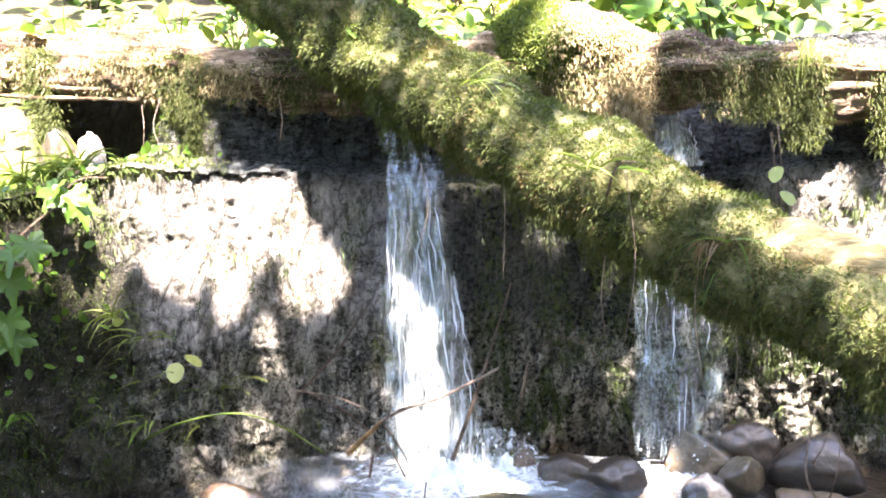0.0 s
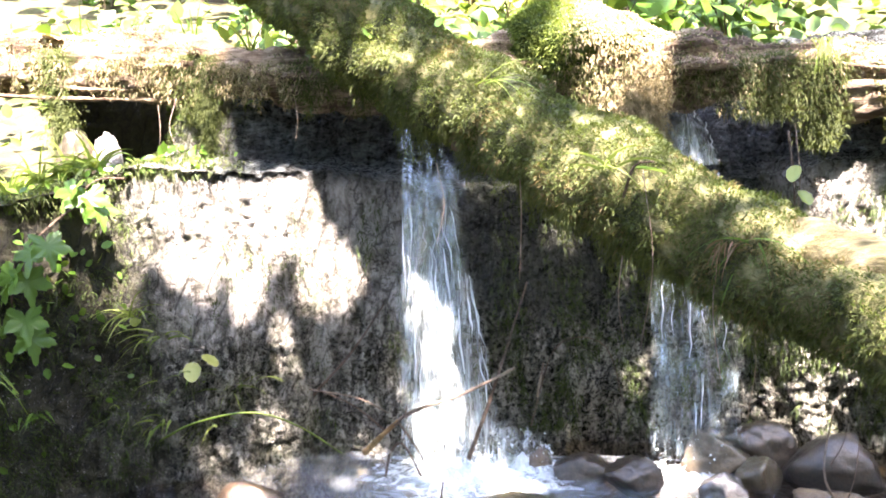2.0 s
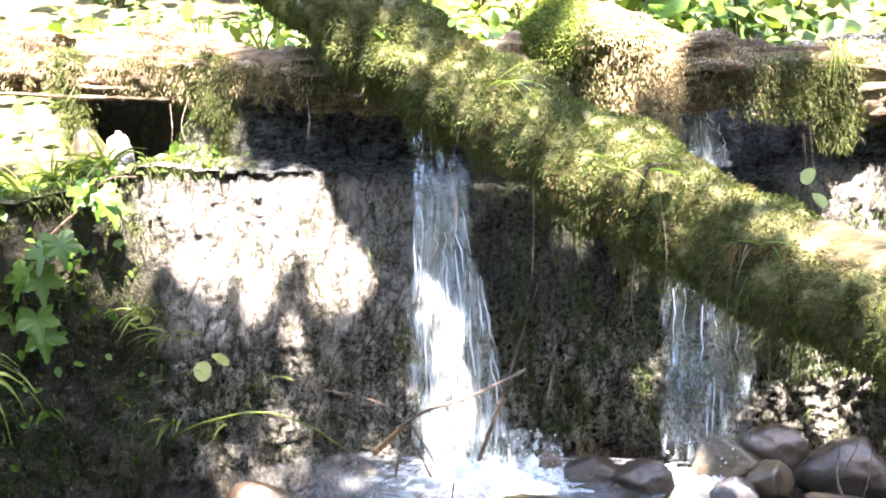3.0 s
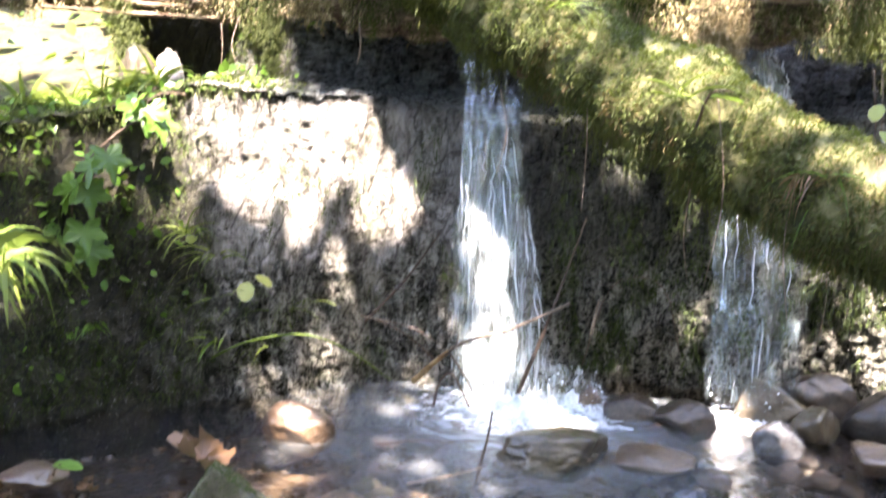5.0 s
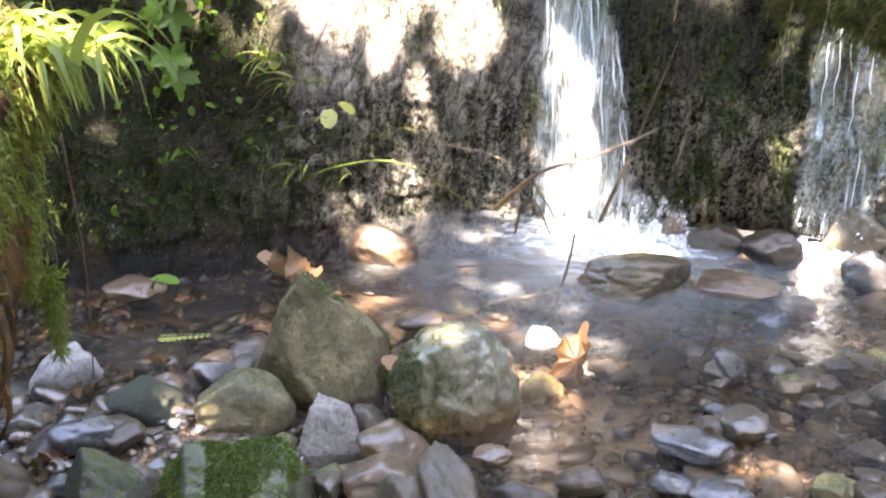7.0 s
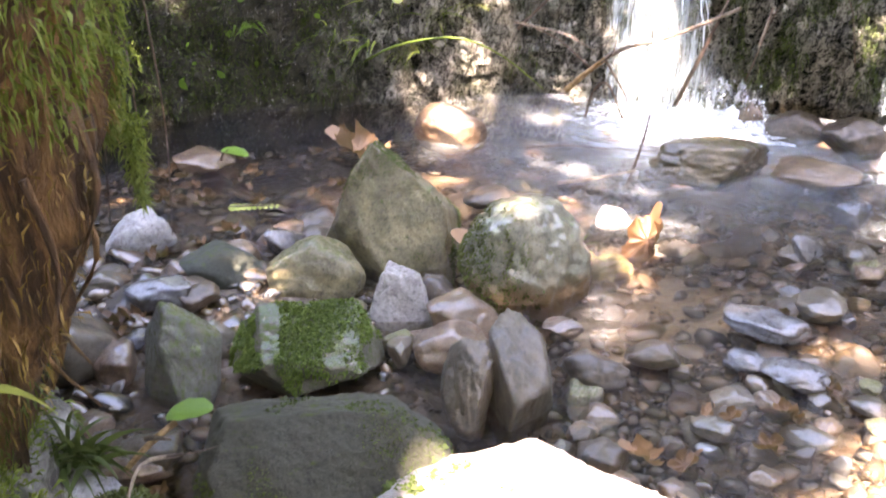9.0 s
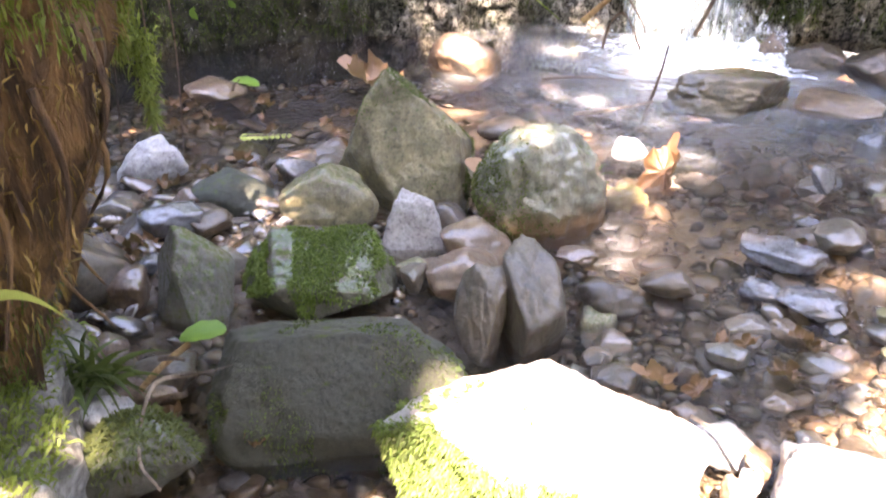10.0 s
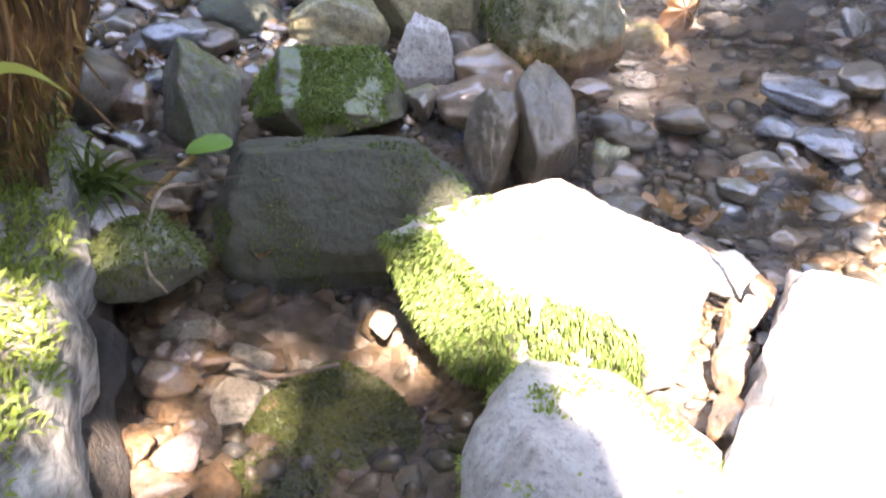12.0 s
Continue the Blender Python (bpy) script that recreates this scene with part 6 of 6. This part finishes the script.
# Darker moss colour paints in the bank's shade; lighter moss overlies its top.
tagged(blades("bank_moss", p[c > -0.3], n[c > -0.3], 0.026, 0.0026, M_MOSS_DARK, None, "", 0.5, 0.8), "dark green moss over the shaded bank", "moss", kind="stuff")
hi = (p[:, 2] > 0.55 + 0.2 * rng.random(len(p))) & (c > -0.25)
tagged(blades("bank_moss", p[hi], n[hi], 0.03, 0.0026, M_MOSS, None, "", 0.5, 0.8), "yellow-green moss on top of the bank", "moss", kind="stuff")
sel = rng.random(len(p)) < 0.018 * np.clip(p[:, 2] * 2.2 - 0.2, 0.12, 2)
tagged(leaf_cloud("bank_leaves", p[sel] + n[sel] * 0.015, 0.03, M_LEAF, None, "", 0.4, (0.1, -0.6, 0.6)), "small green leaves scattered over the bank", "leaves", kind="stuff")
p, n = samples(rock_face, 150000, lambda p, n: (p[:, 0] > -0.5) & (p[:, 2] > 0.05) & (p[:, 2] < 0.8))
c = np.array([fbm(a[0] * 1.5, a[1], a[2] * 0.6, 7, 3) for a in p])
ok = (c > np.where(p[:, 0] > 0.42, 0.02, 0.24)) & (rng.random(len(p)) < np.where(p[:, 0] > 0.42, 0.8, 0.4))
tagged(blades("face_moss", p[ok], n[ok], 0.032, 0.0028, M_MOSS_DARK, None, "", 0.9, 0.3), "dark strands of algae on the wet face", "moss", kind="stuff")

# ---- forest behind ----
def shrub(label, x, y, z, height, leaves, size, material):
    s = thing("shrub", label, "shrub", "undergrowth", (0, 0, 0))
    pts = []
    for _ in range(6):
        a, ln = random.uniform(0, 6.28), height * random.uniform(0.6, 1.1)
        tip = Vector((x + 0.45 * ln * math.cos(a), y + 0.45 * ln * math.sin(a), z + ln))
        mid = Vector((x + 0.12 * ln * math.cos(a), y + 0.12 * ln * math.sin(a), z + ln * 0.6))
        tube("stem", [(x, y, z - 0.03), mid, tip], 0.006, 0.002, M_STEM, s, "", 5, 8)
        for q in spline([(x, y, z), mid, tip], leaves // 6 + 4)[2:]:
            pts.append(tuple(q + Vector((random.gauss(0, 0.09), random.gauss(0, 0.09), random.gauss(0, 0.07)))))
    leaf_cloud("leaves", np.array(pts), size, material, s, "", 0.55, (0.1, -0.4, 0.8))


def bank_z(x, y):
    left = max(0, min(1, (-0.3 - x) / 0.6)) * max(0, 1 - (y - 0.4) / 1.5)
    return 0.98 + 0.16 * min(1, max(0, y - 0.4)) + 0.24 * max(0, y - 1.2) ** 1.15 - 0.2 * left


for i in range(46):
    sy = 0.55 + 4.0 * (i / 46) ** 1.3
    sx = random.uniform(-1.2 - 0.5 * sy, 1.4 + 0.4 * sy)
    if sx > 0.3:
        sy = max(sy, 0.95)
    shrub("leafy green undergrowth on the sunny slope", sx, sy, bank_z(sx, sy), random.uniform(0.22, 0.5) + 0.05 * sy, 70, random.uniform(0.07, 0.13), random.choice((M_LEAF, M_CANOPY, M_CANOPY, M_CANOPY, M_LEAF_PALE)))
q = np.stack([rng.uniform(-6, 6, 9000), 0.6 + 8 * rng.random(9000) ** 1.5, np.zeros(9000)], 1)
q[:, 2] = [bank_z(a, b) + 0.02 + 0.25 * rng.random() ** 2 for a, b, _ in q]
tagged(leaf_cloud("ground_leaves", q, 0.07, M_CANOPY, None, "", 0.5, (0, -0.4, 0.8)), "low green leaves covering the forest slope", "leaves", kind="stuff")
for x, y, r in ((-1.6, 3.2, 0.09), (0.55, 4.2, 0.12), (1.9, 3.4, 0.08), (-3.2, 5.0, 0.16), (3.4, 5.6, 0.15), (-0.6, 6.0, 0.14), (1.7, 6.4, 0.13)):
    t = thing("tree", "slender forest tree with dark bark", "tree", "forest trees", (0, 0, 0))
    z = bank_z(x, y)
    tube("trunk", [(x, y, z - 0.1), (x + 0.1, y, z + 2.2), (x + 0.05, y + 0.1, z + 5)], r, r * 0.5, M_BARK, t, "", 14, 24, 0.15, 6)
    crown = np.stack([rng.normal(x, 1.1, 1100), rng.normal(y, 0.9, 1100), z + 3.4 + rng.normal(0, 0.9, 1100)], 1)
    leaf_cloud("crown", crown, 0.2, M_CANOPY, t, "", 0.4)

q = rng.uniform(0, 2 * math.pi, 26000)
rad = 8.5 + 5 * rng.random(26000)
w = np.stack([rad * np.cos(q), -1 + rad * np.sin(q), 0.3 + (6 + 4.5 * np.clip(np.sin(q) * 2, 0, 1)) * rng.random(26000) ** 1.2], 1)
tagged(leaf_cloud("far_woods", w, 0.5, M_WOODS, None, "", 0.3, (0, 0, 1)), "dense green forest all round the stream", "forest", kind="stuff")

# ---- unseen tree, added over the stream to shape its sun flecks and shade ----
# Each gap: a lit spot and its radius; negative radii leave a narrow slit.
GAPS = [(-0.63, -0.2, 0.83, 0.1), (-0.53, -0.16, 0.83, 0.12), (-0.46, -0.13, 0.82, 0.08), (-0.6, -0.18, 0.7, 0.09), (-0.52, -0.16, 0.7, 0.1), (-0.46, -0.12, 0.68, 0.09), (-0.45, -0.12, 0.58, 0.03), (-0.54, -0.14, 0.6, 0.01), (-0.17, -0.02, 0.78, 0.09), (-0.1, 0.0, 0.78, 0.09), (-0.04, 0.0, 0.74, 0.1), (-0.18, -0.02, 0.66, 0.06), (-0.08, 0.0, 0.64, 0.03), (-0.3, -0.06, 0.6, 0.0), (-0.21, 0.02, 0.83, 0.06), (-0.4, -0.07, 0.84, 0.05), (-0.4, -0.07, 0.7, 0.05), (-0.21, 0.02, 0.7, 0.05), (-0.09, 0.08, 0.83, 0.07), (-0.2, 0.02, 0.6, 0.05), (0.18, -0.05, 0.67, 0.03),
        (-1.05, 0.1, 1.3, 0.2), (-0.75, 0.1, 1.3, 0.06), (-0.55, 0.1, 1.28, 0.05), (-0.4, 0.1, 1.27, 0.04), (0.78, 0.05, 1.25, 0.14), (1.6, 0.1, 1.1, 0.16), (0.66, 0.1, 1.34, 0.06), (1.45, 0.12, 0.74, 0.02), (1.37, 0.12, 0.22, 0.1), (1.4, -1.0, 0.66, 0.05),
        (0.3, -1.83, 0.15, 0.09), (0.4, -1.84, 0.14, 0.11), (0.5, -1.88, 0.12, 0.11), (0.58, -2.06, 0.12, 0.11), (0.98, -1.72, 0.02, 0.1), (0.8, -1.47, 0.03, 0.04), (0.86, -1.6, 0.03, 0.09), (0.86, -1.92, 0.08, 0.2), (0.9, -2.2, 0.1, 0.35), (0.75, -2.05, 0.1, 0.14), (-0.27, -0.5, 0.09, 0.06), (-0.36, -0.66, 0.05, 0.0), (0.33, -0.88, 0.06, 0.06),
        (0.3, -0.17, 0.06, 0.02), (0.4, -0.16, 0.06, 0.03), (0.5, -0.12, 0.06, 0.05), (-0.8, 0.04, 1.03, 0.02), (0.0, -2.1, -0.05, -0.01), (0.05, -2.2, -0.05, 0.03), (-0.14, -1.74, 0.8, 0.09), (-0.4, -1.75, 0.95, 0.05), 
        (-0.2, -2.2, 0.15, 0.06), (-1.1, 0.1, 0.95, 0.22), (1.08, -1.75, 0.0, 0.15), (0.165, -1.15, 0.17, -0.01), (-0.85, -0.25, 0.75, 0.04), (-0.64, -0.1, 0.93, 0.03)]
# Where the crown has only small leaves: a spot, its radius, and the leaves to a square metre.
THIN = [(-0.6, 0.45, 1.72, 0.25, 900), (0.12, -2.06, -0.04, 0.13, 2600), (-0.35, 0.3, 1.6, 0.25, 1150), (-0.1, 0.1, 1.45, 0.18, 1150), (0.1, 0.0, 1.3, 0.21, 1400), (0.3, -0.15, 1.18, 0.21, 1400), (0.5, -0.32, 1.08, 0.21, 1400), (0.72, -0.5, 0.95, 0.21, 1400), (0.9, -0.66, 0.84, 0.21, 1400), (1.1, -0.8, 0.74, 0.21, 1400), (1.3, -1.0, 0.64, 0.19, 850), (-0.36, -0.14, 0.12, 0.14, 1500), (1.44, 0.1, 0.74, 0.155, 550), (1.25, 0.1, 1.14, 0.25, 700), (-0.75, -0.2, 0.72, 0.16, 1300), (-0.5, 0.1, 1.25, 0.25, 700), (-0.95, -0.35, 0.5, 0.18, 2000), (0.16, -0.05, 0.62, 0.12, 700), (0.2, -0.07, 0.4, 0.12, 2200), (-0.12, -0.08, 0.12, 0.1, 2600)]


def unseen_shade_tree():
    t = thing("tree", "tall broadleaf tree spreading over the stream", "tree", "forest trees")
    root = Vector((5.6, -2.4, 0.4))
    tube("trunk", [root - Vector((0, 0, 0.3)), root + Vector((-0.1, 0.1, 2.5)), root + Vector((-0.5, 0.4, 5.5))], 0.24, 0.12, M_BARK, t, "", 18, 30, 0.15, 4)
    s = np.array(SUN)
    rng = np.random.default_rng(11)
    n = 16000
    target = np.stack([rng.uniform(-2.6, 2.8, n), rng.uniform(-4.6, 0.45, n), rng.uniform(0, 0.9, n)], 1)
    keep = np.ones(n, bool)
    for x, y, z, r in GAPS:
        d = target - np.array((x, y, z))
        d -= np.outer(d @ s, s)
        keep &= np.linalg.norm(d, axis=1) > r * (0.9 + 0.25 * rng.random(n)) + 0.07
    small = []
    for i, (x, y, z, r, count) in enumerate(THIN):
        d = target - np.array((x, y, z))
        d -= np.outer(d @ s, s)
        keep &= np.linalg.norm(d, axis=1) > r + 0.03
        m = max(2, int(2 * r * math.sqrt(count)))
        k = m * m
        u, v = (2 * r * ((np.stack(np.meshgrid(np.arange(m), np.arange(m))).reshape(2, -1) + rng.uniform(0.1, 0.9, (2, k))) / m - 0.5))
        spot = np.array((x, y, z)) + np.outer(u, np.array((s[1], -s[0], 0)) / math.hypot(s[0], s[1])) + np.outer(v, np.cross(s, (s[1], -s[0], 0)) / math.hypot(s[0], s[1]))
        free = np.ones(k, bool)
        for a, b, c, q, _ in THIN[:i]:
            e = spot - np.array((a, b, c))
            e -= np.outer(e @ s, s)
            free &= np.linalg.norm(e, axis=1) > q
        for a, b, c, q in GAPS:
            e = spot - np.array((a, b, c))
            e -= np.outer(e @ s, s)
            free &= np.linalg.norm(e, axis=1) > max(q, 0)
        e = spot - np.array((x, y, z))
        small.append(spot[free & (np.linalg.norm(e, axis=1) < r)])
    small = np.concatenate(small)
    small = small + s * ((4.2 + 1.4 * rng.random(len(small))) / s[2])[:, None]
    leaf_cloud("small_leaves", small, 0.045, M_CANOPY, t, "young small leaves at the crown's thin parts", 0.6, tuple(s))
    # Extra leaves on the sun lines of spots meant to lie in shade.
    dense = np.concatenate([np.array((x, y, z)) + np.array((w, dp, hh)) * rng.uniform(-1, 1, (cnt, 3)) for x, y, z, w, dp, hh, cnt in ((-0.09, -1.56, 0.1, 0.1, 0.06, 0.0, 50), (-0.1, -1.15, 0.15, 0.14, 0.07, 0.0, 60), (0.45, -1.45, 0.02, 0.16, 0.12, 0.0, 110), (-0.1, -1.3, 0.05, 0.1, 0.07, 0.0, 40), (0.0, -1.8, 0.1, 0.14, 0.08, 0.0, 90), (-0.2, 0.22, 0.97, 0.22, 0.03, 0.05, 50), (-0.1, 0.14, 0.93, 0.28, 0.04, 0.0, 45), (-0.45, -0.15, 0.36, 0.1, 0.05, 0.06, 40), (0.6, 0.06, 0.48, 0.14, 0.03, 0.2, 90), (0.22, -1.55, 0.1, 0.06, 0.05, 0.0, 30), (1.05, 0.25, 0.98, 0.15, 0.1, 0.05, 50), (0.1, -1.74, 0.11, 0.07, 0.05, 0.0, 40), (1.1, 1.0, 1.5, 0.8, 0.4, 0.2, 130), (0.92, -0.8, 0.03, 0.1, 0.08, 0.0, 50), (0.6, -0.45, 0.03, 0.1, 0.07, 0.0, 40), (0.05, -1.1, 0.2, 0.03, 0.05, 0.0, 14), (0.28, -1.13, 0.15, 0.03, 0.05, 0.0, 14), (-0.85, -0.3, 0.3, 0.2, 0.05, 0.12, 60), (0.4, -2.13, 0.1, 0.05, 0.06, 0.0, 25), (-0.62, -1.27, 0.08, 0.06, 0.05, 0.0, 25), (-0.46, -1.24, 0.05, 0.06, 0.05, 0.0, 25), (0.0, -0.03, 0.35, 0.06, 0.02, 0.1, 25), (0.76, -0.62, 0.03, 0.12, 0.06, 0.0, 40), (1.2, -0.15, 0.1, 0.14, 0.1, 0.0, 50))])
    rim = np.stack([rng.normal(0.1, 2.6, 9000), rng.normal(-3.2, 2.2, 9000), rng.uniform(0, 0.9, 9000)], 1)
    rim = rim[((np.abs(rim[:, 0] - 0.1) > 2.6) | (rim[:, 1] < -4.5)) & (rim[:, 1] < 0.3)]
    target = np.concatenate([target[keep], dense, rim])
    crown = target + s * ((4.0 + 1.8 * rng.random(len(target))) / s[2])[:, None]
    leaf_cloud("crown", crown, 0.14, M_CANOPY, t, "", 0.6, tuple(s))
    centre = crown.mean(0)
    for k in range(9):
        a = crown[rng.integers(len(crown))]
        start = root + Vector((-0.2, 0.2, 2.2 + 0.3 * k))
        tube("limb", [start, (start + Vector(centre)) / 2 + Vector((0, 0, 0.3)), Vector(a)], 0.03, 0.006, M_BARK, t, "", 8, 16, 0.1, 6)


unseen_shade_tree()
